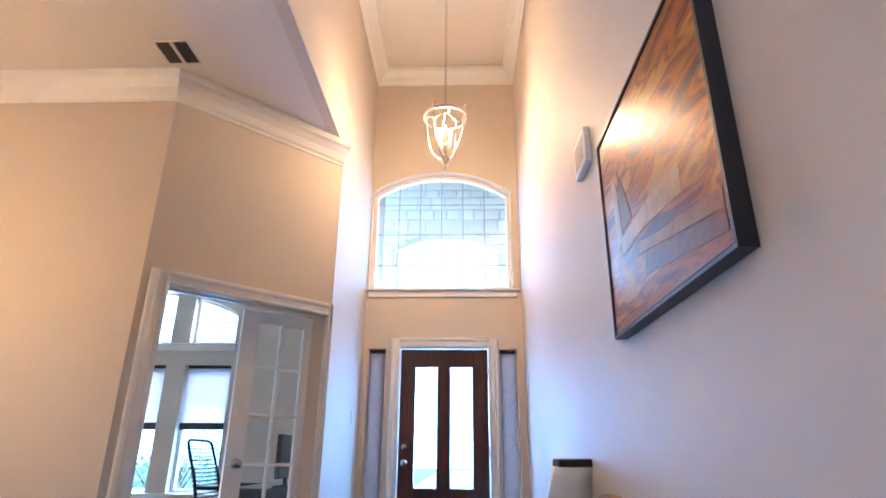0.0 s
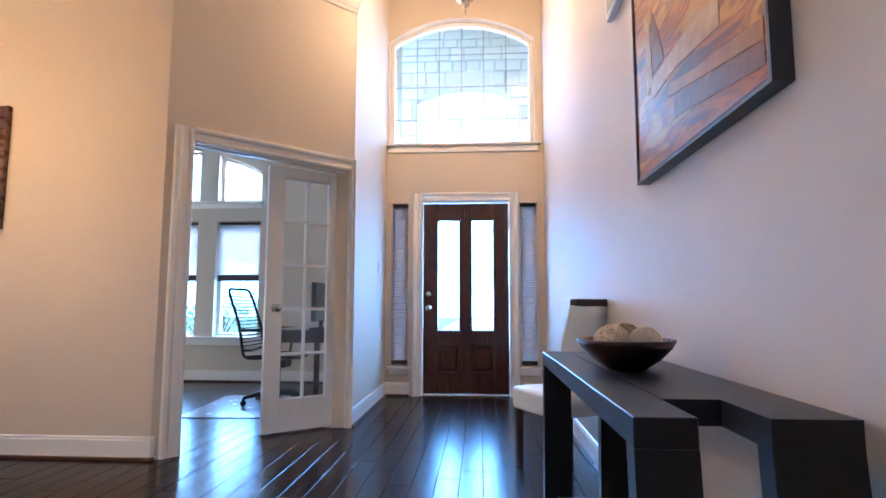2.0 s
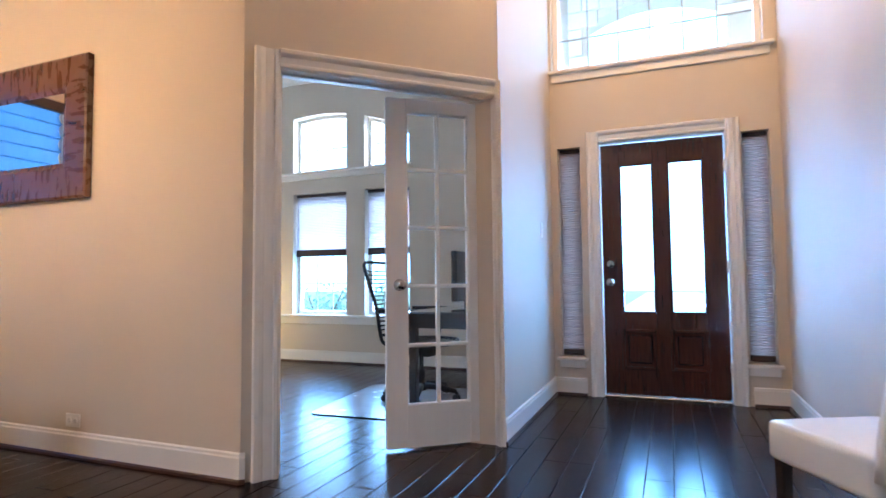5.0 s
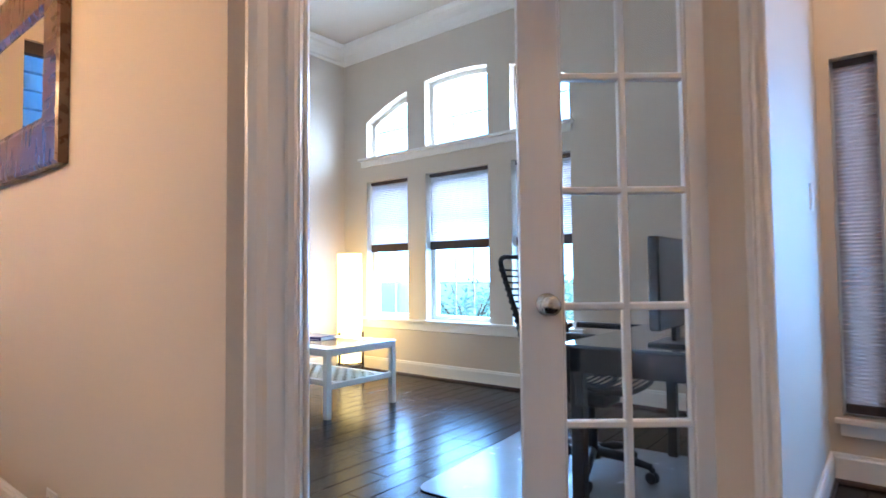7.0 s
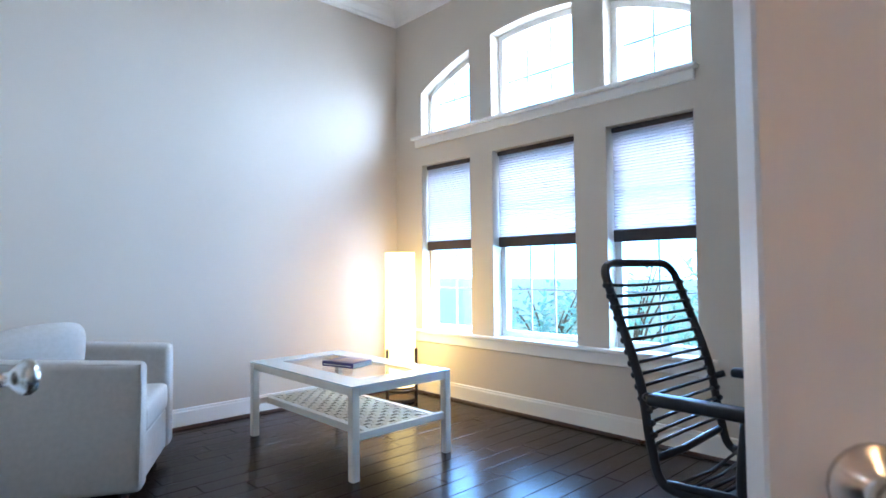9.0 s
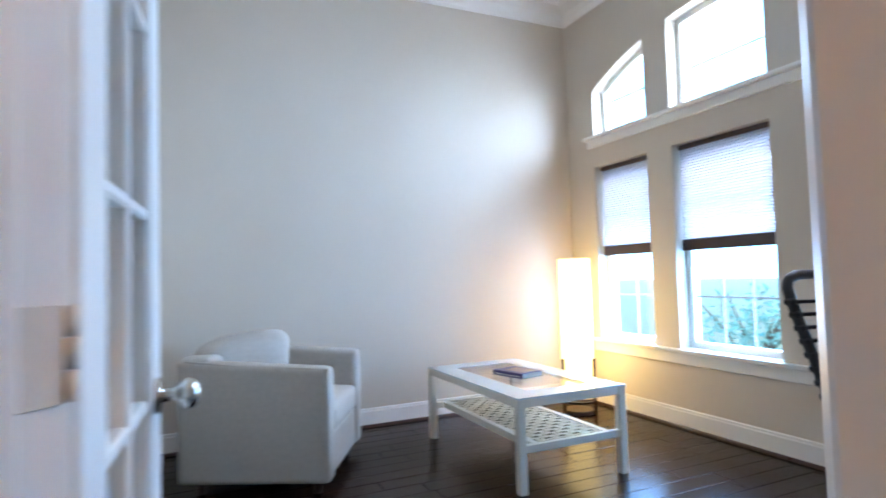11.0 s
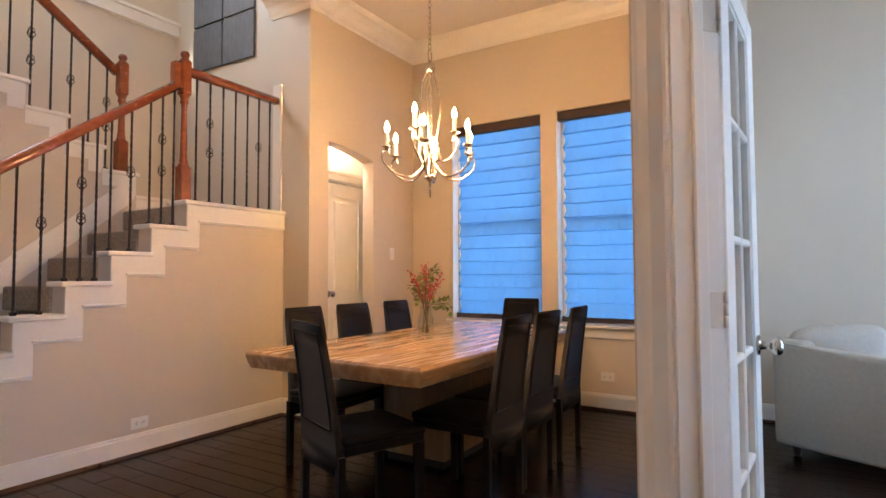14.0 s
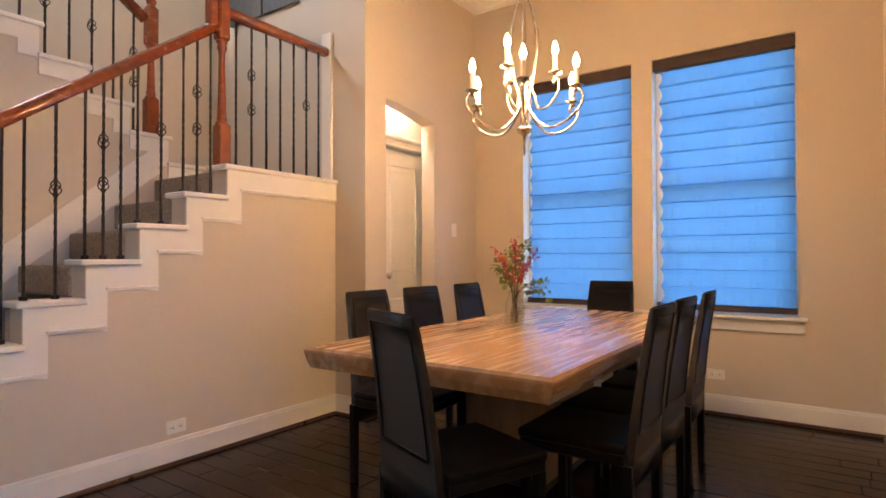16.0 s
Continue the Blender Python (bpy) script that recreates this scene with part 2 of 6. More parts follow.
GREY_ART = material("grey_art_panel", (0.085, 0.088, 0.095), 0.7, second=(0.14, 0.145, 0.155), scale=9, stretch=(1, 4, 1), bump=0.7, bump_scale=14)
MAT = material("clear_floor_mat", (0.24, 0.24, 0.25), 0.25, second=(0.28, 0.28, 0.29), scale=6, bump=0.06, bump_scale=90)
BOARD = material("white_board", (0.72, 0.72, 0.70), 0.3, second=(0.75, 0.75, 0.73), scale=4)
PALE_WOOD = material("pale_stand_wood", (0.45, 0.32, 0.19), 0.5, second=(0.55, 0.40, 0.25), scale=8, stretch=(5, 5, 1))


# ---- mesh helpers ----
def mesh_of(name, bm, mat, smooth=False):
    bmesh.ops.recalc_face_normals(bm, faces=bm.faces)
    me = bpy.data.meshes.new(name)
    bm.to_mesh(me)
    bm.free()
    if mat:
        me.materials.append(mat)
    if smooth:
        for p in me.polygons:
            p.use_smooth = True
    return me


def part(name, bm, mat, parent=None, label="", smooth=False, m=None):
    ob = new(name, mesh_of(name, bm, mat, smooth))
    if parent:
        ob.parent = parent
    if m is not None:
        ob.matrix_basis = m
    if label:
        ob["label"] = label
    return ob


def thing(name, label, category, m=None, group=""):
    ob = new(name)
    ob.empty_display_size = 0.1
    if m is not None:
        ob.matrix_basis = m
    return tagged(ob, label, category, group)


def solid(name, bm, mat, label, category, kind="", smooth=False, m=None):
    return tagged(part(name, bm, mat, None, "", smooth, m), label, category, "", kind)


def add_box(bm, lo, hi, bevel=0.0, m=None, segments=1):
    r = bmesh.ops.create_cube(bm, size=1)
    vs = r["verts"]
    size, mid = [b - a for a, b in zip(lo, hi)], [(a + b) / 2 for a, b in zip(lo, hi)]
    bmesh.ops.transform(bm, matrix=Matrix.LocRotScale(mid, None, size), verts=vs)
    if bevel:
        es = list({e for v in vs for e in v.link_edges})
        vs = list({v for f in bmesh.ops.bevel(bm, geom=es, offset=min(bevel, min(abs(s) for s in size) * 0.45), segments=segments, affect="EDGES", profile=0.6)["faces"] for v in f.verts} | {v for v in vs if v.is_valid})
    if m is not None:
        bmesh.ops.transform(bm, matrix=m, verts=vs)
    return vs


def box(lo, hi, bevel=0.0, m=None, segments=1):
    bm = bmesh.new()
    add_box(bm, lo, hi, bevel, m, segments)
    return bm


def boxes(*pairs, bevel=0.0, m=None):
    bm = bmesh.new()
    for lo, hi in pairs:
        add_box(bm, lo, hi, bevel, m)
    return bm


def add_prism(bm, outline, depth, m):
    """A flat outline of (x, z) pushed along +y by depth, then placed by m."""
    a = [bm.verts.new(m @ Vector((x, 0, z))) for x, z in outline]
    b = [bm.verts.new(m @ Vector((x, depth, z))) for x, z in outline]
    n = len(a)
    bm.faces.new(a)
    bm.faces.new(b[::-1])
    for i in range(n):
        j = (i + 1) % n
        bm.faces.new((a[j], a[i], b[i], b[j]))


def prism(outline, depth, m=Matrix()):
    bm = bmesh.new()
    add_prism(bm, outline, depth, m)
    return bm


def add_lathe(bm, profile, steps=20, m=Matrix()):
    """(radius, z) pairs turned round the z axis."""
    rings = []
    for r, z in profile:
        rings.append([bm.verts.new(m @ Vector((max(r, 1e-4) * math.cos(2 * math.pi * i / steps), max(r, 1e-4) * math.sin(2 * math.pi * i / steps), z))) for i in range(steps)])
    for a, b in zip(rings, rings[1:]):
        for i in range(steps):
            j = (i + 1) % steps
            bm.faces.new((a[i], a[j], b[j], b[i]))
    bm.faces.new(rings[0][::-1])
    bm.faces.new(rings[-1])


def lathe(profile, steps=20, m=Matrix()):
    bm = bmesh.new()
    add_lathe(bm, profile, steps, m)
    return bm


def add_tube(bm, points, radius, sides=8, closed=False):
    """A round bar along the points; radius is one number or one a point."""
    pts = [Vector(p) for p in points]
    n = len(pts)
    rad = radius if isinstance(radius, (list, tuple)) else [radius] * n
    rings, up = [], None
    for i, p in enumerate(pts):
        if closed:
            d = pts[(i + 1) % n] - pts[i - 1]
        else:
            d = pts[min(i + 1, n - 1)] - pts[max(i - 1, 0)]
        d.normalize()
        if up is None:
            up = d.orthogonal().normalized()
        up = (up - d * up.dot(d))
        up = up.normalized() if up.length > 1e-6 else d.orthogonal().normalized()
        side = d.cross(up)
        rings.append([bm.verts.new(p + (up * math.cos(2 * math.pi * k / sides) + side * math.sin(2 * math.pi * k / sides)) * rad[i]) for k in range(sides)])
    pairs = list(zip(rings, rings[1:])) + ([(rings[-1], rings[0])] if closed else [])
    for a, b in pairs:
        for k in range(sides):
            j = (k + 1) % sides
            bm.faces.new((a[k], a[j], b[j], b[k]))
    if not closed:
        bm.faces.new(rings[0][::-1])
        bm.faces.new(rings[-1])


def tube(points, radius, sides=8, closed=False):
    bm = bmesh.new()
    add_tube(bm, points, radius, sides, closed)
    return bm


def curve_points(points, n=24):
    """A smooth line through the points (Catmull-Rom)."""
    p = [Vector(v) for v in points]
    p = [p[0] * 2 - p[1]] + p + [p[-1] * 2 - p[-2]]
    out = []
    segs = len(p) - 3
    for i in range(segs):
        a, b, c, d = p[i:i + 4]
        for k in range(n // segs + 1):
            t = k / (n // segs + 1)
            out.append(0.5 * ((2 * b) + (c - a) * t + (2 * a - 5 * b + 4 * c - d) * t * t + (3 * b - a - 3 * c + d) * t ** 3))
    out.append(p[-2])
    return out


def wall_with_holes(length, height, thick, holes, m, z0=0.0):
    """A wall along +x from 0 to length, thick along +y, with rectangular or arched holes
    (x0, x1, z0, z1, arch) where arch is None or a function giving the top z at an x."""
    bm = bmesh.new()
    xs = {0.0, length}
    for x0, x1, a, b, arch in holes:
        xs |= {x0, x1}
        if arch:
            xs |= {x0 + (x1 - x0) * k / 16 for k in range(1, 16)}
    xs = sorted(xs)
    for xa, xb in zip(xs, xs[1:]):
        mid = (xa + xb) / 2
        spans, low = [], [(z0, z0)]
        for x0, x1, a, b, arch in sorted(holes, key=lambda h: h[2]):
            if x0 - 1e-6 < mid < x1 + 1e-6:
                spans.append((low[-1], (a, a)))
                low.append((arch(xa), arch(xb)) if arch else (b, b))
        spans.append((low[-1], (height, height)))
        for (la, lb), (ha, hb) in spans:
            if ha - la > 1e-5 or hb - lb > 1e-5:
                v = [bm.verts.new(m @ Vector(c)) for c in ((xa, 0, la), (xb, 0, lb), (xb, 0, hb), (xa, 0, ha), (xa, thick, la), (xb, thick, lb), (xb, thick, hb), (xa, thick, ha))]
                for f in ((0, 1, 2, 3), (7, 6, 5, 4), (0, 4, 5, 1), (3, 2, 6, 7), (0, 3, 7, 4), (1, 5, 6, 2)):
                    bm.faces.new([v[i] for i in f])
    # one skin: weld, and drop the faces that lie between neighbours
    bmesh.ops.remove_doubles(bm, verts=bm.verts, dist=1e-5)
    seen = {}
    for f in bm.faces:
        seen.setdefault(frozenset(f.verts), []).append(f)
    gone = [f for fs in seen.values() if len(fs) > 1 for f in fs]
    bmesh.ops.delete(bm, geom=gone, context="FACES")
    return bm


def run(profile, a, b, z=0.0, mitre_a=0.0, mitre_b=0.0):
    """A moulding along the floor plan from a to b; profile is (out, up), out to the left of the way."""
    a, b = Vector((*a, 0)), Vector((*b, 0))
    d = (b - a).normalized()
    out = Vector((-d.y, d.x, 0))
    bm = bmesh.new()
    va = [bm.verts.new(a + out * o + d * o * mitre_a + Vector((0, 0, z + u))) for o, u in profile]
    vb = [bm.verts.new(b + out * o - d * o * mitre_b + Vector((0, 0, z + u))) for o, u in profile]
    bm.faces.new(va)
    bm.faces.new(vb[::-1])
    n = len(va)
    for i in range(n):
        j = (i + 1) % n
        bm.faces.new((va[j], va[i], vb[i], vb[j]))
    return bm


CROWN = [(0, 0), (0.012, 0), (0.02, 0.02), (0.035, 0.035), (0.06, 0.085), (0.10, 0.125), (0.125, 0.14), (0.135, 0.165), (0.135, 0.19), (0, 0.19)]
BASE = [(0, 0.02), (0.016, 0.02), (0.016, 0.118), (0.012, 0.126), (0.012, 0.136), (0.005, 0.142), (0, 0.142)]
SHOE_P = [(0, 0), (0.028, 0), (0.026, 0.012), (0.018, 0.021), (0, 0.024)]


def moulding(kind, a, b, z=0.0, ma=0.0, mb=0.0):
    if kind == "crown":
        solid("crown_moulding", run(CROWN, a, b, z - 0.19, ma, mb), WHITE, "off-white painted crown moulding under the ceiling", "trim", "structure")
    else:
        solid("baseboard", run(BASE, a, b, z, ma, mb), WHITE, "white painted baseboard along the wall", "baseboard", "structure")
        solid("shoe_moulding", run(SHOE_P, a, b, z, ma, mb), SHOE, "dark stained shoe moulding under the baseboard", "trim", "structure")


def wall(name, bm, label="beige painted plaster wall", mat=None):
    return solid(name, bm, mat or PAINT, label, "wall", "structure")


def at(x, y, z=0.0, rz=0.0):
    return pose(x, y, z, 0, 0, rz)


# ---- large structure ----
def arc(c, apex, r):
    return lambda x: apex - r + math.sqrt(max(r * r - (x - c) ** 2, 0))


tagged(new("floor", mesh_of("floor", box((-5.85, -1.5, -0.15), (0.85, 7.15, -0.006)), GAP)), "dark stained hardwood plank floor with a soft sheen", "floor", "", "structure")
solid("ceiling", boxes(((-5.85, 0.02, LOW), (-1.115, 4.4, LOW + 0.15)), ((-5.85, 4.4, LOW), (-1.22, 7.15, LOW + 0.15))), CEILING, "plain cream painted ceiling", "ceiling", "structure")
solid("ceiling_high", box((-4.0, -1.5, HIGH), (0.85, 6.2, HIGH + 0.15)), CEILING, "tall cream ceiling over the foyer and stairs", "ceiling", "structure")

# front wall of the foyer: door, two side lights, arched window above
FX = LEFT_X - 0.1


def fx(x):
    return x - FX


front_arc = arc(fx(-0.20), 4.17, 1.37)
front_holes = [(fx(-0.64), fx(0.33), 0, 2.093, None), (fx(-0.965), fx(-0.775), 0.31, 2.06, None), (fx(0.425), fx(0.615), 0.31, 2.06, None), (fx(-1.0), fx(0.60), 2.72, 4.17, front_arc)]
wall("wall_north", wall_with_holes(1.91, HIGH, 0.18, front_holes, at(FX, FRONT_Y)))
wall("wall_foyer_west", box((LEFT_X - 0.2, 4.47, 0), (LEFT_X, FRONT_Y + 0.18, HIGH)))
wall("wall_office_east", box((LEFT_X - 0.2, FRONT_Y + 0.18, 0), (LEFT_X, 7.16, HIGH)))
wall("wall_east", box((RIGHT_X, -1.5, 0), (RIGHT_X + 0.16, FRONT_Y + 0.18, HIGH)))
wall("wall_upper_west", box((-1.115, 0.02, LOW + 0.001), (LEFT_X, 4.49, HIGH)))
wall("wall_upper_south", box((-5.6, 0.02, LOW + 0.152), (-1.116, 0.12, HIGH)))
wall("wall_south", wall_with_holes(4.85, HIGH, 0.14, [(1.40, 2.60, 4.25, 5.20, None)], at(-4.0, -1.55)))

# angled wall with the double doors
OPEN_A, OPEN_B, HEAD = 0.178, 1.392, 2.035
wall("wall_angled", wall_with_holes(1.428, LOW, WALL_T, [(OPEN_A - 0.018, OPEN_B + 0.018, 0, HEAD + 0.018, None)], ANG))

# wall with the mirror, between dining room and office
wall("wall_mirror", box((OFFICE_X - 0.15, MIRROR_Y, 0), (CORNER.x, MIRROR_Y + 0.13, LOW)))
# outer wall of the dining room with two windows
DINE_WIN = ((0.955, 1.90), (2.055, 2.995))
turn = at(DINE_X, -1.5, 0, 90)
wall("wall_dining_west", wall_with_holes(MIRROR_Y + 1.5, LOW, 0.24, [(a + 1.5, b + 1.5, 0.72, 2.65, None) for a, b in DINE_WIN], turn))
wall("wall_office_west", box((OFFICE_X - 0.2, MIRROR_Y + 0.13, 0), (OFFICE_X, 7.16, LOW)))
# window wall of the office
off_arc = arc(-4.02, 2.985, 2.5)
OFF_WIN = ((-5.215, -4.615), (-4.375, -3.62), (-3.375, -2.80))
ox = OFFICE_X - 0.2
holes = []
for a, b in OFF_WIN:
    holes.append((a - ox, b - ox, 0.56, 2.025, None))
    holes.append((a - ox, b - ox, 2.28, 2.98, lambda x: off_arc(x + ox)))
wall("wall_office_north", wall_with_holes(LEFT_X - 0.2 - ox, LOW, 0.18, holes, at(ox, OFFICE_Y)))
# wall with the arch, pier beside the stairs, closet behind
wall("wall_arch", wall_with_holes(1.35, LOW, 0.13, [(0.72, 1.35, 0, 2.3, arc(1.28, 2.315, 2.0))], at(-5.36, ARCH_Y - 0.13)))
wall("wall_pier", box((-4.01, 0.0, 0), (-3.785, ARCH_Y + 0.014, LOW)))
wall("wall_landing_west", box((-4.0, -1.42, 0), (-3.80, 0.0, HIGH)))
wall("wall_closet", wall_with_holes(1.55, 2.6, 0.12, [(0.565, 1.155, 0, 2.05, None)], at(-5.44, 0.08)))
solid("ceiling_closet", box((-5.4, 0.09, 2.62), (-3.95, 0.33, 2.72)), CEILING, "low cream closet ceiling", "ceiling", "structure")

# stairs: half wall with stepped white skirt, two flights, landing
RISE, RUN = 0.190, 0.2585
ST0 = -0.812          # face of the first riser
LAND = 1.70
steps = [(ST0 - RUN * k, RISE * (k + 1) - 0.01) for k in range(9)]
outline = [(ST0, 0.0)]
for x, z in steps:
    outline += [(x, outline[-1][1]), (x, z)]
outline += [(-3.785, LAND), (-3.785, 0)]
wall("wall_stair", prism([(x, z - 0.03) if z else (x, z) for x, z in outline], 0.14, at(0, STAIR_Y - 0.14)), "beige painted half wall beside the stairs")


def stepped(off, z_off, y0, depth, name, mat, label):
    """A stepped white board that follows the stairs."""
    top, low = [], []
    x = ST0
    z = 0.0
    for xx, zz in steps:
        top += [(xx, z), (xx, zz - 0.03)]
        low += [(xx - off, max(z - z_off, 0)), (xx - off, max(zz - z_off, 0))]
        z = zz - 0.03
    top += [(-3.785, z)]
    low += [(-3.785, steps[-1][1] - z_off)]
    bm = bmesh.new()
    n = len(top)
    m = at(0, y0)
    for i in range(n - 1):
        quad = [top[i], top[i + 1], low[i + 1], low[i]]
        if abs(top[i][0] - top[i + 1][0]) + abs(top[i][1] - top[i + 1][1]) > 1e-6:
            add_prism(bm, quad, depth, m)
    solid(name, bm, mat, label, "trim", "structure")


stepped(0.100, 0.140, STAIR_Y, 0.012, "stair_skirt", WHITE, "white stepped skirt board along the stairs")
for i, (x, z) in enumerate(steps):
    end = -3.785 if i == len(steps) - 1 else x - RUN - 0.100
    if z > 0.2:
        solid("stair_skirt_bead", boxes(((end + 0.002, STAIR_Y, z - 0.152), (x - 0.092, STAIR_Y + 0.022, z - 0.1405)), ((end + 0.002, STAIR_Y, z - 0.161), (x - 0.095, STAIR_Y + 0.013, z - 0.1525)), bevel=0.002), WHITE, "white bead moulding under the stair skirt", "trim", "structure")
for i, (x, z) in enumerate(steps):
    end = -3.783 if i == len(steps) - 1 else x - RUN - 0.004
    cap = solid("stair_cap", box((end, STAIR_Y - 0.165, z - 0.03), (x + 0.03, STAIR_Y + 0.035, z), 0.006), WHITE, "white painted cap on the half wall", "trim", "structure")
    bed = solid("stair_tread", box((x - RUN - 0.01 if i < 8 else -3.80, -0.60, max(z - RISE, 0) - 0.0), (x + 0.02, STAIR_Y - 0.14, z - 0.035), 0.018, None, 2), CARPET, "grey-brown carpeted stair tread", "stair", "structure")
solid("landing", box((-3.80, -1.41, LAND - 0.25), (-3.205, -0.605, LAND - 0.04)), CARPET, "carpeted stair landing", "floor", "structure")
UP = [(-3.21 + RUN * k, 1.80 + 0.178 * k) for k in range(10)]
under = [(UP[0][0], 0.0), (UP[0][0], UP[0][1] - 0.03)]
for (x, z), (x2, z2) in zip(UP, UP[1:]):
    under += [(x2, z - 0.03), (x2, z2 - 0.03)]
under += [(UP[-1][0] + RUN, UP[-1][1] - 0.03), (UP[-1][0] + RUN, 0)]
wall("wall_stair_upper", prism(under, 0.12, at(0, -0.72)), "beige painted wall under the upper flight")
for x, z in UP:
    solid("stair_cap", box((x - 0.03, -0.745, z - 0.03), (x + RUN + 0.004, -0.575, z), 0.006), WHITE, "white painted cap on the upper flight", "trim", "structure")
    solid("stair_skirt", boxes(((x - 0.005, -0.6, z - 0.21), (x + 0.10, -0.588, z - 0.03)), ((x + 0.10, -0.6, z - 0.125), (x + RUN - 0.005, -0.588, z - 0.03))), WHITE, "white stepped skirt board on the upper flight", "trim", "structure")
    solid("stair_tread", box((x - 0.02, -1.41, z - 0.2), (x + RUN + 0.01, -0.72, z - 0.035), 0.018, None, 2), CARPET, "grey-brown carpeted stair tread", "stair", "structure")
sk = [(ST0, 0.02), (ST0, 0.24), (-2.9, LAND + 0.22), (-2.9, LAND + 0.02)]
solid("stair_skirt", prism(sk, 0.014, at(0, -0.60)), WHITE, "white sloped skirt board beside the stairs", "trim", "structure")
solid("wall_ledge", boxes(((-3.80, -1.412, 3.56), (-0.5, -1.35, 3.66)), ((-3.80, -1.412, 3.66), (-0.5, -1.32, 3.69))), WHITE, "white painted ledge high on the stairwell wall", "trim", "structure")

# mouldings
T = 0.414
moulding("crown", (CORNER.x, MIRROR_Y), (DINE_X, MIRROR_Y), LOW, -T, 1)
moulding("crown", tuple(ang(1.428, 0, 0))[:2], tuple(ang(0, 0, 0))[:2], LOW, 0, -T)
moulding("crown", (DINE_X, MIRROR_Y), (DINE_X, ARCH_Y), LOW, 1, 1)
moulding("crown", (DINE_X, ARCH_Y), (-4.01, ARCH_Y), LOW, 1, 1)
moulding("crown", (-4.01, ARCH_Y + 0.014), (-3.785, ARCH_Y + 0.014), LOW, 0, -1)
moulding("crown", (-3.785, ARCH_Y + 0.014), (-3.785, 0.02), LOW, -1, 0)
moulding("crown", (RIGHT_X, FRONT_Y), (LEFT_X, FRONT_Y), HIGH, 1, 1)
moulding("crown", (LEFT_X, FRONT_Y), (LEFT_X, 0.02), HIGH, 1, 0)
moulding("crown", (RIGHT_X, -1.41), (RIGHT_X, FRONT_Y), HIGH, 1, 1)
moulding("crown", (OFFICE_R, OFFICE_Y), (OFFICE_X, OFFICE_Y), LOW, 1, 1)
moulding("crown", (OFFICE_X, OFFICE_Y), (OFFICE_X, MIRROR_Y + 0.13), LOW, 1, 1)
moulding("crown", (OFFICE_X, MIRROR_Y + 0.13), (-2.1, MIRROR_Y + 0.13), LOW, 1, 0)
moulding("crown", (OFFICE_R, 4.6), (OFFICE_R, OFFICE_Y), LOW, 0, 1)

moulding("base", (CORNER.x, MIRROR_Y), (DINE_X, MIRROR_Y), 0, -T, 1)
moulding("base", tuple(ang(0.02, 0, 0))[:2], tuple(ang(0, 0, 0))[:2], 0, 0, -T)
moulding("base", (DINE_X, MIRROR_Y), (DINE_X, ARCH_Y), 0, 1, 1)
moulding("base", (DINE_X, ARCH_Y), (-4.64, ARCH_Y), 0, 1, 0)
moulding("base", (-4.01, ARCH_Y + 0.014), (-3.785, ARCH_Y + 0.014), 0, 0, -1)
moulding("base", (-3.785, ARCH_Y + 0.014), (-3.785, STAIR_Y), 0, -1, 1)
moulding("base", (-3.785, STAIR_Y), (ST0 - 0.2, STAIR_Y), 0, 1, 0)
moulding("base", (LEFT_X, FRONT_Y), (LEFT_X, 4.49), 0, 1, -T)
moulding("base", (RIGHT_X, -1.41), (RIGHT_X, FRONT_Y), 0, 0, 1)
moulding("base", (RIGHT_X, FRONT_Y), (0.445, FRONT_Y), 0, 1, 0)
moulding("base", (-0.755, FRONT_Y), (LEFT_X, FRONT_Y), 0, 0, 1)
moulding("base", (OFFICE_R, OFFICE_Y), (OFFICE_X, OFFICE_Y), 0, 1, 1)
moulding("base", (OFFICE_X, OFFICE_Y), (OFFICE_X, MIRROR_Y + 0.13), 0, 1, 1)
moulding("base", (OFFICE_X, MIRROR_Y + 0.13), (-2.3, MIRROR_Y + 0.13), 0, 1, 0)
moulding("base", (OFFICE_R, 4.75), (OFFICE_R, OFFICE_Y), 0, 0, 1)


# ---- doors and windows ----
def casing_board(length, width=0.095):
    """One piece of door casing along +z, its back at y = 0, its face towards -y."""
    prof = [(0, 0), (0, -0.010), (width * 0.06, -0.015), (width * 0.18, -0.016), (width * 0.24, -0.010), (width * 0.58, -0.013), (width * 0.66, -0.021), (width * 0.76, -0.028), (width * 0.93, -0.030), (width, -0.024), (width, 0)]
    bm = bmesh.new()
    a = [bm.verts.new((x, y, 0)) for x, y in prof]
    b = [bm.verts.new((x, y, length)) for x, y in prof]
    bm.faces.new(a)
    bm.faces.new(b[::-1])
    for i in range(len(a)):
        j = (i + 1) % len(a)
        bm.faces.new((a[j], a[i], b[i], b[j]))
    return bm


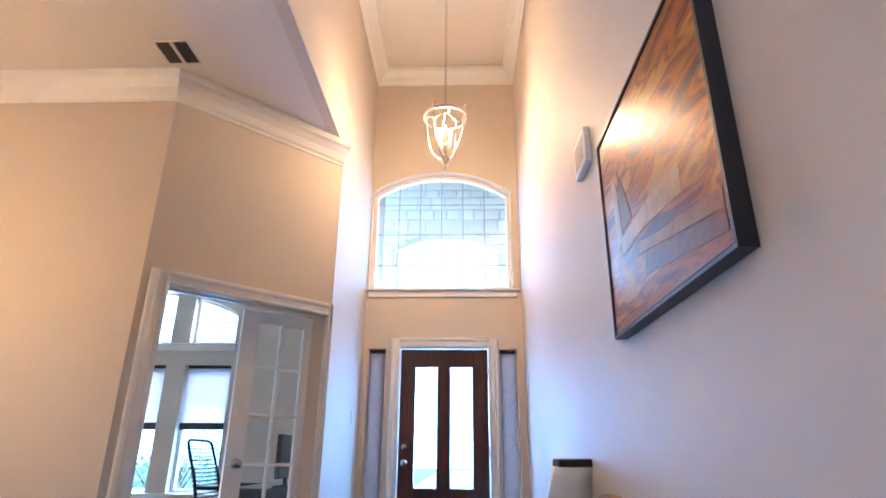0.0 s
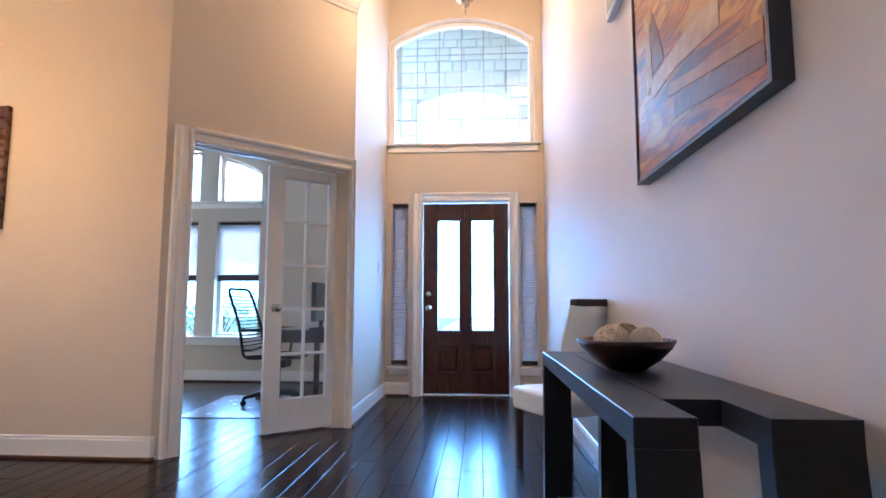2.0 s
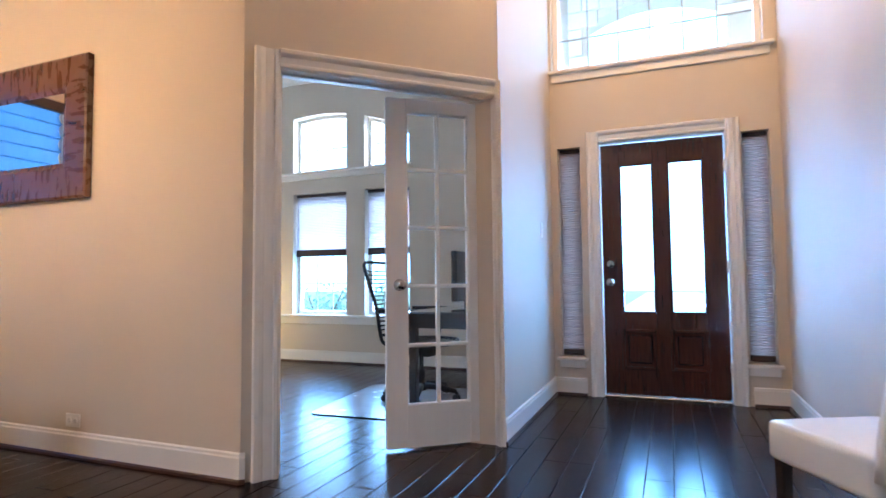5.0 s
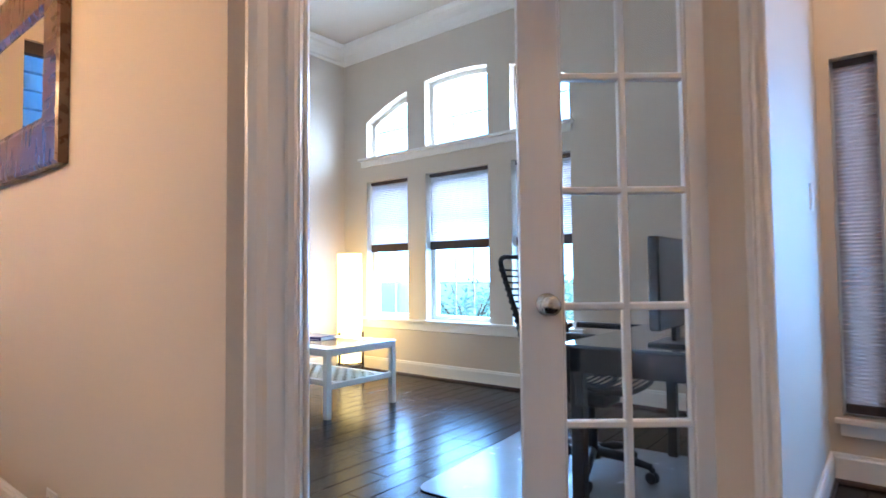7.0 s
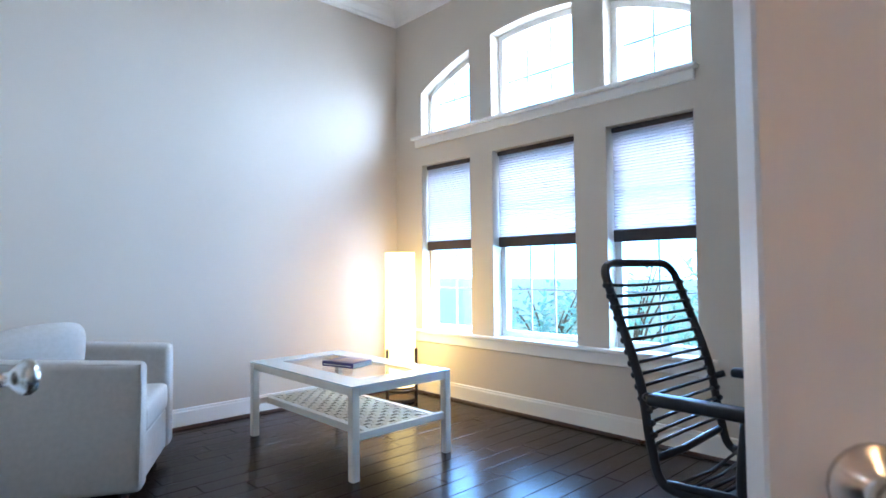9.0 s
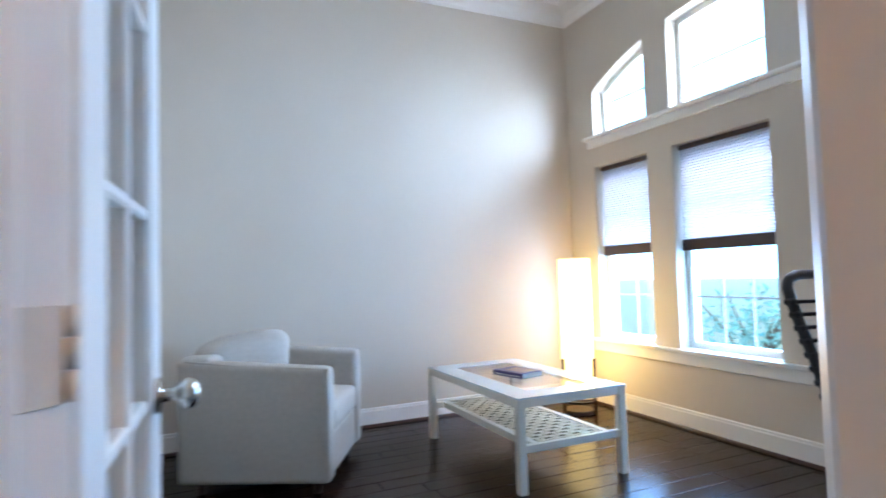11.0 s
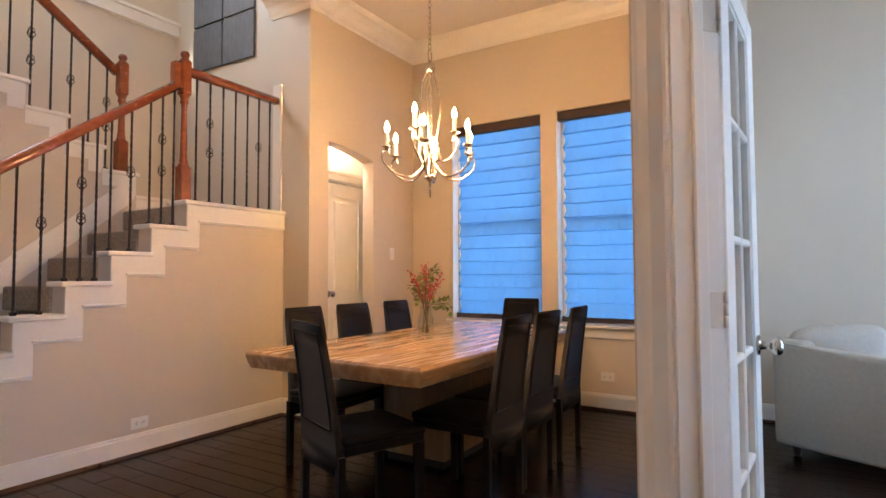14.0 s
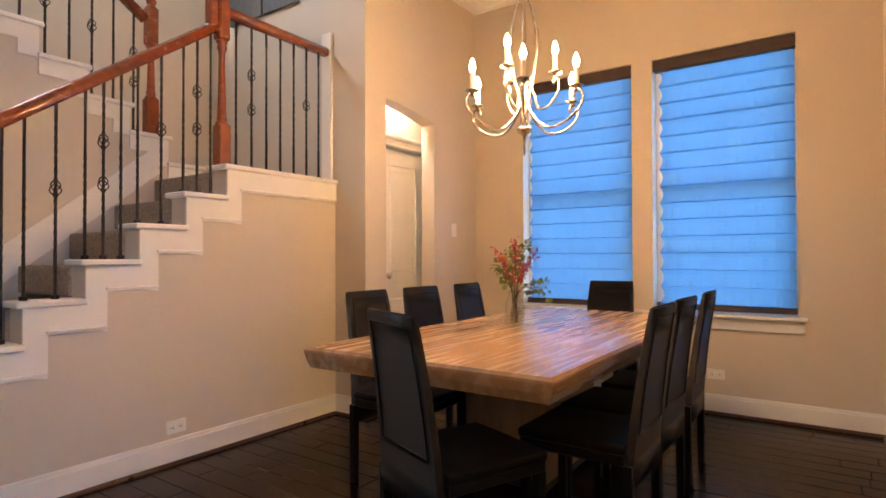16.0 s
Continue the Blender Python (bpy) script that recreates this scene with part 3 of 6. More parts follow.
def door_case(x0, x1, head, thick, m, label, both=True, wl=0.095, wr=0.095, stop=0.0):
    """Jambs, head and casings for an opening from x0 to x1 in a wall whose face is at y = 0."""
    top = thing("door_frame", label, "door frame", m)
    tagged(top, kind="structure")
    part("jamb", box((x0 - 0.018, 0.001, 0), (x0, thick - 0.001, head), 0.002), WHITE, top)
    part("jamb", box((x1, 0.001, 0), (x1 + 0.018, thick - 0.001, head), 0.002), WHITE, top)
    part("head", box((x0 - 0.018, 0.001, head), (x1 + 0.018, thick - 0.001, head + 0.018), 0.002), WHITE, top)
    if stop:
        part("door_stop", box((x0, stop - 0.038, 0), (x0 + 0.012, stop - 0.003, head - 0.012), 0.003), WHITE, top)
        part("door_stop", box((x1 - 0.012, stop - 0.038, 0), (x1, stop - 0.003, head - 0.012), 0.003), WHITE, top)
        part("door_stop", box((x0, stop - 0.038, head - 0.012), (x1, stop - 0.003, head), 0.003), WHITE, top)
    w = 0.095
    part("casing", casing_board(head + w, wr), WHITE, top, "", False, Matrix.Translation((x1 + 0.005, 0, 0)))
    part("casing", casing_board(head + w, wl), WHITE, top, "", False, Matrix.Translation((x0 - 0.005, 0, 0)) @ Matrix.Diagonal((-1, 1, 1, 1)))
    part("casing", casing_board(x1 - x0 + 0.008, w), WHITE, top, "", False, Matrix.Translation((x0 - 0.004, 0.0005, head + 0.005)) @ pose(0, 0, 0, 0, 90, 0) @ Matrix.Diagonal((-1, 1, 1, 1)))
    if both:
        flip = Matrix.Translation((0, thick, 0)) @ Matrix.Diagonal((1, -1, 1, 1))
        part("casing", casing_board(head + w, w), WHITE, top, "", False, flip @ Matrix.Translation((x1 + 0.005, 0, 0)))
        part("casing", casing_board(head + w, w), WHITE, top, "", False, flip @ Matrix.Translation((x0 - 0.005, 0, 0)) @ Matrix.Diagonal((-1, 1, 1, 1)))
        part("casing", casing_board(x1 - x0 + 0.008, w), WHITE, top, "", False, flip @ Matrix.Translation((x0 - 0.004, 0.0005, head + 0.005)) @ pose(0, 0, 0, 0, 90, 0) @ Matrix.Diagonal((-1, 1, 1, 1)))
    return top


def knob(parent, m, r=0.029):
    prof = [(0.033, 0), (0.033, 0.006), (0.014, 0.010), (0.011, 0.034), (0.018, 0.040), (r, 0.052), (r, 0.062), (0.022, 0.071), (0.008, 0.075)]
    return part("door_knob", lathe(prof, 20), NICKEL, parent, "round brushed nickel knob", True, m)


LEAF_N = WALL_T - 0.042
door_case(OPEN_A, OPEN_B, HEAD, WALL_T, ANG, "white painted casing round the double French doors", True, 0.125, 0.032, LEAF_N)


def french_leaf(name, m, label, knob_x, width=0.606):
    """A ten-light door leaf from x = 0 (hinge) to width, 40 mm thick along +y."""
    d = thing(name, label, "door", m)
    tagged(d, kind="structure")
    t, h, st, rail_b, rail_t = 0.040, HEAD - 0.022, 0.120, 0.247, 0.078
    z0 = 0.014
    part("stile", box((0, 0, z0), (st, t, h), 0.003), DOOR_WHITE, d)
    part("stile", box((width - st, 0, z0), (width, t, h), 0.003), DOOR_WHITE, d)
    part("bottom_rail", box((st, 0.0006, z0), (width - st, t - 0.0006, rail_b)), DOOR_WHITE, d)
    part("top_rail", box((st, 0.0006, h - rail_t), (width - st, t - 0.0006, h)), DOOR_WHITE, d)
    gx0, gx1, gz0, gz1 = st, width - st, rail_b, h - rail_t
    prof = [(-0.011, 0.008), (-0.008, 0.004), (0.008, 0.004), (0.011, 0.008), (0.011, t - 0.008), (0.008, t - 0.004), (-0.008, t - 0.004), (-0.011, t - 0.008)]
    bm = bmesh.new()
    mid = (gx0 + gx1) / 2
    add_box(bm, (mid - 0.011, 0.005, gz0), (mid + 0.011, t - 0.005, gz1), 0.005)
    part("glazing_bar", bm, DOOR_WHITE, d)
    ph = (gz1 - gz0) / 5
    for k in range(1, 5):
        part("glazing_bar", box((gx0, 0.006, gz0 + ph * k - 0.011), (gx1, t - 0.006, gz0 + ph * k + 0.011), 0.005), DOOR_WHITE, d)
    bead = bmesh.new()
    for lo, hi in (((gx0, 0.004, gz0), (gx0 + 0.009, t - 0.004, gz1)), ((gx1 - 0.009, 0.004, gz0), (gx1, t - 0.004, gz1)), ((gx0, 0.004, gz0), (gx1, t - 0.004, gz0 + 0.009)), ((gx0, 0.004, gz1 - 0.009), (gx1, t - 0.004, gz1))):
        add_box(bead, lo, hi, 0.003)
    part("glazing_bead", bead, DOOR_WHITE, d)
    for i in range(2):
        for k in range(5):
            a, b = (gx0, mid) if i == 0 else (mid, gx1)
            pane = part("pane", box((a + 0.006, t / 2 - 0.002, gz0 + ph * k + 0.006), (b - 0.006, t / 2 + 0.002, gz0 + ph * (k + 1) - 0.006)), GLASS, d, "clear glass pane")
            pane.visible_shadow = False
    knob(d, Matrix.Translation((knob_x, 0, 0.93)) @ pose(0, 0, 0, 90, 0, 0))
    knob(d, Matrix.Translation((knob_x, t, 0.93)) @ pose(0, 0, 0, -90, 0, 0))
    return d


# one leaf stands ajar, the other wide open into the office
french_leaf("door_2", ANG @ Matrix.Translation((OPEN_B - 0.003, LEAF_N, 0)) @ pose(0, 0, 0, 0, 0, -6) @ Matrix.Diagonal((-1, 1, 1, 1)), "white French door leaf with ten glass panes, slightly ajar", 0.615 - 0.075, 0.615)
SWING = ANG @ Matrix.Translation((OPEN_A - 0.012, WALL_T + 0.026, 0)) @ pose(0, 0, 0, 0, 0, 131)
open_leaf = french_leaf("door_3", SWING, "white French door leaf with ten glass panes, standing open", 0.606 - 0.070)
for z in (0.25, 1.075, 1.82):
    part("hinge_plate", box((-0.0025, 0.002, z - 0.045), (-0.0003, 0.038, z + 0.045), 0.0006), BRASS, open_leaf, "painted hinge leaf")
    to_jamb = SWING.inverted() @ ANG @ Matrix.Translation((OPEN_A, WALL_T, z))
    part("hinge_plate", box((0.0003, -0.040, -0.045), (0.0028, -0.001, 0.045), 0.0006), BRASS, open_leaf, "painted hinge leaf", False, to_jamb)
    for k in range(3):
        part("hinge_knuckle", lathe([(0.002, -0.045 + 0.03 * k + 0.001), (0.006, -0.045 + 0.03 * k + 0.001), (0.006, -0.015 + 0.03 * k - 0.001), (0.002, -0.015 + 0.03 * k - 0.001)], 10), BRASS, open_leaf, "", True, to_jamb @ Matrix.Translation((0.001, 0.007, 0)))

# front door
door_case(-0.622, 0.312, 2.075, 0.18, at(0, FRONT_Y), "white painted casing round the front door", False)
fd = tagged(thing("door_1", "dark mahogany front door with two tall glass panes", "door", at(-0.617, FRONT_Y + 0.055)), kind="structure")
FW, FH, FT = 0.924, 2.062, 0.045
px = ((0.148, 0.405), (0.515, 0.772))
part("stile", box((0, 0, 0.02), (px[0][0], FT, FH), 0.003), MAHOGANY, fd)
part("stile", box((px[1][1], 0, 0.02), (FW, FT, FH), 0.003), MAHOGANY, fd)
part("mullion", box((px[0][1], 0.0005, 0.02), (px[1][0], FT - 0.0005, FH), 0.003), MAHOGANY, fd)
for a, b in px:
    part("rail", box((a, 0.001, 1.885), (b, FT - 0.001, FH)), MAHOGANY, fd)
    part("rail", box((a, 0.001, 0.535), (b, FT - 0.001, 0.675)), MAHOGANY, fd)
    part("rail", box((a, 0.001, 0.02), (b, FT - 0.001, 0.235)), MAHOGANY, fd)
    bm = bmesh.new()
    for q in ((a, 0.675, a + 0.014, 1.885), (b - 0.014, 0.675, b, 1.885), (a, 0.675, b, 0.689), (a, 1.871, b, 1.885)):
        add_box(bm, (q[0], 0.004, q[1]), (q[2], FT - 0.004, q[3]), 0.004)
    part("glazing_bead", bm, MAHOGANY, fd)
    p = part("pane", box((a + 0.01, 0.020, 0.685), (b - 0.01, 0.025, 1.875)), GLASS, fd, "clear glass pane")
    p.visible_shadow = False
    bm = bmesh.new()
    add_box(bm, (a, 0.012, 0.235), (b, FT - 0.012, 0.535))
    add_box(bm, (a + 0.035, 0.0, 0.27), (b - 0.035, 0.03, 0.50), 0.012)
    part("panel", bm, MAHOGANY, fd, "raised mahogany panel")
    bm = bmesh.new()
    for q in ((a - 0.012, 0.223, a + 0.014, 0.547), (b - 0.014, 0.223, b + 0.012, 0.547), (a + 0.014, 0.223, b - 0.014, 0.249), (a + 0.014, 0.521, b - 0.014, 0.547)):
        add_box(bm, (q[0], -0.010, q[1]), (q[2], 0.012, q[3]), 0.005)
    part("panel_moulding", bm, MAHOGANY, fd)
knob(fd, Matrix.Translation((0.062, 0, 0.925)) @ pose(0, 0, 0, 90, 0, 0), 0.031)
part("deadbolt", lathe([(0.031, 0), (0.031, 0.012), (0.022, 0.02), (0.008, 0.024)], 18), NICKEL, fd, "round nickel deadbolt", True, Matrix.Translation((0.062, 0, 1.075)) @ pose(0, 0, 0, 90, 0, 0))
for z in (0.25, 1.03, 1.82):
    part("hinge", lathe([(0.008, -0.05), (0.008, 0.05)], 10), BRASS, fd, "", True, Matrix.Translation((FW + 0.004, -0.004, z)))
solid("threshold", box((-0.622, FRONT_Y + 0.0, 0.0), (0.312, FRONT_Y + 0.18, 0.018), 0.005), NICKEL, "metal door threshold", "threshold", "structure")


def pleated(name, x0, x1, z0, z1, y, label, rail=0.05, pleat=0.019, parent=None):
    """A cellular shade: zigzag pleats with a dark top and bottom rail."""
    top = thing(name, label, "window shade")
    bm = bmesh.new()
    n = int((z1 - z0 - rail - 0.03) / pleat)
    rows = []
    for k in range(2 * n + 1):
        z = z0 + rail + (z1 - z0 - rail - 0.03) * k / (2 * n)
        yy = y + (0.010 if k % 2 else -0.002)
        rows.append((bm.verts.new((x0, yy, z)), bm.verts.new((x1, yy, z))))
    for a, b in zip(rows, rows[1:]):
        bm.faces.new((a[0], a[1], b[1], b[0]))
    part("pleated_cloth", bm, BLIND, top)
    part("bottom_rail", box((x0, y - 0.012, z0), (x1, y + 0.02, z0 + rail), 0.004), SHADE_TRIM, top, "dark brown bottom rail")
    part("head_rail", box((x0, y - 0.015, z1 - 0.033), (x1, y + 0.025, z1), 0.004), SHADE_TRIM, top, "dark brown head rail")
    return top


def sash_window(name, x0, x1, z0, z1, y, cols, bars, label, top_fn=None, meeting=None, parent_m=None):
    """White window: frame, glazing bars, panes; arched when top_fn gives the head."""
    w = tagged(thing(name, label, "window", parent_m), kind="structure")
    f = top_fn or (lambda x: z1)
    fw = 0.045

    def band(t0, t1, ya, yb, nm):
        bm = bmesh.new()
        n = 14 if top_fn else 1
        for k in range(n):
            a, b = x0 + (x1 - x0) * k / n, x0 + (x1 - x0) * (k + 1) / n
            vs = [bm.verts.new(c) for c in ((a, ya, f(a) - t1), (b, ya, f(b) - t1), (b, ya, f(b) - t0), (a, ya, f(a) - t0), (a, yb, f(a) - t1), (b, yb, f(b) - t1), (b, yb, f(b) - t0), (a, yb, f(a) - t0))]
            for q in ((0, 1, 2, 3), (7, 6, 5, 4), (0, 4, 5, 1), (3, 2, 6, 7), (0, 3, 7, 4), (1, 5, 6, 2)):
                bm.faces.new([vs[i] for i in q])
        part(nm, bm, WHITE, w)

    band(0, fw, y, y + 0.06, "window_frame")
    part("window_frame", box((x0, y, z0), (x0 + fw, y + 0.06, f(x0 + fw) - fw)), WHITE, w)
    part("window_frame", box((x1 - fw, y, z0), (x1, y + 0.06, f(x1 - fw) - fw)), WHITE, w)
    part("window_frame", box((x0 + fw, y, z0), (x1 - fw, y + 0.06, z0 + fw)), WHITE, w)
    if meeting:
        part("meeting_rail", box((x0 + fw, y + 0.002, meeting - 0.022), (x1 - fw, y + 0.05, meeting + 0.022), 0.003), WHITE, w)
    for k in range(1, cols):
        x = x0 + fw + (x1 - x0 - 2 * fw) * k / cols
        part("glazing_bar", box((x - 0.006, y + 0.026, z0 + fw), (x + 0.006, y + 0.036, f(x) - fw)), BAR, w)
    for z in bars:
        part("glazing_bar", box((x0 + fw, y + 0.0265, z - 0.006), (x1 - fw, y + 0.0355, z + 0.006)), BAR, w)
    bm = bmesh.new()
    n = 14
    for k in range(n):
        a, b = x0 + fw + (x1 - x0 - 2 * fw) * k / n, x0 + fw + (x1 - x0 - 2 * fw) * (k + 1) / n
        bm.faces.new([bm.verts.new(c) for c in ((a, y + 0.03, z0 + fw), (b, y + 0.03, z0 + fw), (b, y + 0.03, f(b) - fw), (a, y + 0.03, f(a) - fw))])
    p = part("pane", bm, GLASS, w, "clear window glass")
    p.visible_shadow = False
    return w


for i, (a, b) in enumerate(((-0.965, -0.775), (0.425, 0.615))):
    sash_window("window_side", a, b, 0.31, 2.06, FRONT_Y + 0.09, 1, (), "narrow side light beside the front door")
    pleated("pleated_shade", a + 0.012, b - 0.012, 0.325, 2.055, FRONT_Y + 0.055, "lilac-grey pleated shade drawn over the side light", 0.045)
    solid("window_sill", boxes(((a - 0.03, FRONT_Y - 0.035, 0.285), (b + 0.03, FRONT_Y + 0.09, 0.309)), ((a - 0.01, FRONT_Y - 0.014, 0.225), (b + 0.01, FRONT_Y + 0.0, 0.285)), bevel=0.004), WHITE, "white painted side light sill", "window sill", "structure")
sash_window("window_front", -1.0, 0.60, 2.72, 4.17, FRONT_Y + 0.10, 6, (3.04, 3.42, 3.80), "arched window above the front door with white glazing bars", lambda x: front_arc(fx(x)))
solid("window_sill", boxes(((-1.018, FRONT_Y - 0.06, 2.695), (0.665, FRONT_Y + 0.10, 2.722)), ((-1.0, FRONT_Y - 0.022, 2.625), (0.64, FRONT_Y + 0.0, 2.695)), bevel=0.005), WHITE, "white painted sill under the arched window", "window sill", "structure")
for i, (a, b) in enumerate(OFF_WIN):
    cols = 3 if i == 1 else 2
    sash_window("window_office", a, b, 0.56, 2.025, OFFICE_Y + 0.10, cols, (0.93, 1.64), "white double-hung office window with small panes", None, 1.29)
    pleated("pleated_shade", a + 0.015, b - 0.015, 1.26, 2.02, OFFICE_Y + 0.06, "lilac-grey pleated shade drawn half down", 0.08)
    sash_window("window_office_upper", a, b, 2.28, 2.98, OFFICE_Y + 0.10, cols, (2.58,), "white arched upper office window", off_arc)
solid("window_sill", boxes(((-5.33, OFFICE_Y - 0.045, 0.535), (-2.70, OFFICE_Y + 0.10, 0.562)), ((-5.30, OFFICE_Y - 0.016, 0.455), (-2.73, OFFICE_Y - 0.0005, 0.535)), bevel=0.004), WHITE, "white painted sill under three office windows", "window sill", "structure")
solid("window_sill", boxes(((-5.30, OFFICE_Y - 0.065, 2.255), (-2.76, OFFICE_Y + 0.10, 2.282)), ((-5.28, OFFICE_Y - 0.03, 2.19), (-2.78, OFFICE_Y - 0.0005, 2.255)), bevel=0.006), WHITE, "white ledge under the upper office windows", "window sill", "structure")
# Unseen window, its position assumed, built round the added stairwell lamp.
sash_window("window_stairwell", -2.60, -1.40, 4.25, 5.20, -1.52, 3, (4.72,), "unseen white window assumed high above the stairs")
for a, b in DINE_WIN:
    sash_window("window_dining", a, b, 0.72, 2.65, 0.12, 2, (1.2, 2.2), "white dining room window behind a shade", None, 1.66, at(DINE_X, 0, 0, 90))
solid("window_sill", boxes(((DINE_X - 0.1, 0.90, 0.695), (DINE_X + 0.05, 3.045, 0.722)), ((DINE_X - 0.0, 0.92, 0.61), (DINE_X + 0.018, 3.03, 0.695)), bevel=0.005), WHITE, "white painted sill under the dining windows", "window sill", "structure")


def roman_shade(a, b, label):
    """A flat roman shade with soft horizontal folds, hung just inside the opening, with a dark valance."""
    top = thing("roman_shade", label, "window shade")
    z0, z1, n = 0.775, 2.565, 14
    bm = bmesh.new()
    cols, rows = 22, []
    rng = random.Random(int(a * 100))
    phase = [rng.uniform(0, 6.28) for _ in range(n + 1)]
    for i, fr in [(i, fr) for i in range(n) for fr in (0.0, 0.25, 0.5, 0.75, 0.96)]:
        z = z1 - (z1 - z0) * (i + fr) / n
        drop = 0.040 * fr ** 0.8
        row = []
        for c in range(cols + 1):
            y = a + 0.050 + (b - a - 0.062) * c / cols
            if c == 0:
                y += 0.024 * math.sin(math.pi * fr) - 0.010
            row.append(bm.verts.new((DINE_X - 0.075 + drop + (0.0045 * math.sin(c * 0.9 + phase[i]) + 0.0032 * math.sin(c * 2.3 + phase[i] * 3 + fr * 2)) * (0.3 + fr), y, z)))
        rows.append(row)
    for r, q in zip(rows, rows[1:]):
        for c in range(cols):
            bm.faces.new((r[c], r[c + 1], q[c + 1], q[c]))
    part("shade_cloth", bm, ROMAN, top, "blue-grey folded cloth")
    part("valance", box((DINE_X - 0.09, a + 0.003, 2.56), (DINE_X - 0.02, b - 0.003, 2.647), 0.004), SHADE_TRIM, top, "dark brown valance")
    part("hem_bar", box((DINE_X - 0.085, a + 0.012, 0.735), (DINE_X - 0.045, b - 0.008, 0.785), 0.006), SHADE_TRIM, top, "dark hem bar")
    return top


for a, b in DINE_WIN:
    tagged(roman_shade(a, b, "blue-grey cloth roman shade drawn down over the window"), group="dining room shades")

# closet door behind the arch
d = tagged(thing("door_4", "white two-panel closet door with a nickel knob", "door", at(-4.868, 0.145)), kind="structure")
part("stile", box((0, 0, 0.012), (0.10, 0.035, 2.03), 0.002), DOOR_WHITE, d)
part("stile", box((0.482, 0, 0.012), (0.582, 0.035, 2.03), 0.002), DOOR_WHITE, d)
for z0, z1 in ((0.012, 0.22), (0.83, 0.98), (1.90, 2.03)):
    part("rail", box((0.10, 0.0005, z0), (0.482, 0.0345, z1)), DOOR_WHITE, d)
for z0, z1 in ((0.22, 0.83), (0.98, 1.90)):
    bm = box((0.10, 0.006, z0), (0.482, 0.022, z1))
    add_box(bm, (0.135, 0.004, z0 + 0.035), (0.447, 0.033, z1 - 0.035), 0.012)
    part("panel", bm, DOOR_WHITE, d)
knob(d, Matrix.Translation((0.530, 0.035, 0.985)) @ pose(0, 0, 0, -90, 0, 0))
for z in (0.25, 1.02, 1.80):
    part("hinge", lathe([(0.006, -0.045), (0.006, 0.045)], 10), BRASS, d, "", True, Matrix.Translation((0.004, 0.037, z)))
door_case(-0.873, -0.281, 2.045, 0.12, at(-4.0, 0.20) @ Matrix.Diagonal((1, -1, 1, 1)), "white casing round the closet door", False)

# Unseen fixture and bulb, added to brighten the closet door and arch.
fill_fixture = thing("ceiling_light", "small round white fixture added out of view to brighten the closet passage", "ceiling light", at(-4.35, 0.265, 2.59))
part("rim", lathe([(0.001, 0.028), (0.060, 0.028), (0.062, 0.0), (0.052, 0.0), (0.050, 0.022)], 24), WHITE, fill_fixture, "", True)
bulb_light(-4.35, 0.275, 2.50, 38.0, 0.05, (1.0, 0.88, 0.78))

# outside: porch with stone arch, ground, distance
solid("ground", box((-60, -60, -0.45), (60, 60, -0.2)), GRASS, "lawn round the house", "ground", "structure")
solid("porch_floor", box((-1.2, 6.23, -0.2), (1.2, 9.1, -0.02)), CONCRETE, "pale concrete porch floor", "floor", "structure")
# Unseen walk, added pale so the ground beyond the door looks overexposed.
solid("pavement", box((-1.7, 9.101, -0.2), (1.7, 45.0, -0.06)), CONCRETE, "assumed pale concrete walk standing in for overexposed ground outside the door", "pavement", "structure")
solid("porch_ceiling", box((-1.5, 6.23, 5.3), (1.5, 9.2, 5.4)), CEILING, "porch ceiling", "ceiling", "structure")
P_ARC = arc(1.3, 4.42, 1.75)
solid("porch_wall", wall_with_holes(2.6, 5.3, 0.3, [(0.48, 2.12, -0.2, 4.42, P_ARC)], at(-1.5, 8.6), -0.2), MORTAR, "stone porch wall with an arched opening", "wall", "structure")
solid("backdrop_north", box((-90, 58, -2), (90, 59, 45)), HAZE, "bright hazy sky beyond the garden", "sky", "structure")
solid("backdrop_west", box((-59, -60, -2), (-58, 60, 45)), HAZE, "bright hazy sky beyond the garden", "sky", "structure")


# ---- lamps of the place ----
def chain(parent, x, y, z0, z1, name="chain"):
    bm = bmesh.new()
    n = int((z1 - z0) / 0.034)
    for k in range(n):
        z = z0 + (z1 - z0) * (k + 0.5) / n
        ring = []
        for i in range(10):
            a = 2 * math.pi * i / 10
            u, v = 0.010 * math.cos(a), 0.021 * math.sin(a)
            ring.append((x + (u if k % 2 else 0), y + (0 if k % 2 else u), z + v))
        add_tube(bm, ring, 0.0026, 5, True)
    part(name, bm, NICKEL, parent, "", True)


def candle_bulb(parent, p, h=0.085):
    x, y, z = p
    s = part("candle_sleeve", lathe([(0.012, z), (0.012, z + h)], 12, Matrix.Translation((x, y, 0))), CANDLE, parent)
    b = part("bulb", lathe([(0.006, z + h), (0.015, z + h + 0.018), (0.017, z + h + 0.03), (0.011, z + h + 0.05), (0.003, z + h + 0.072)], 12, Matrix.Translation((x, y, 0))), BULB, parent, "lit candle bulb", True)
    b.visible_shadow = False
    s.visible_shadow = False


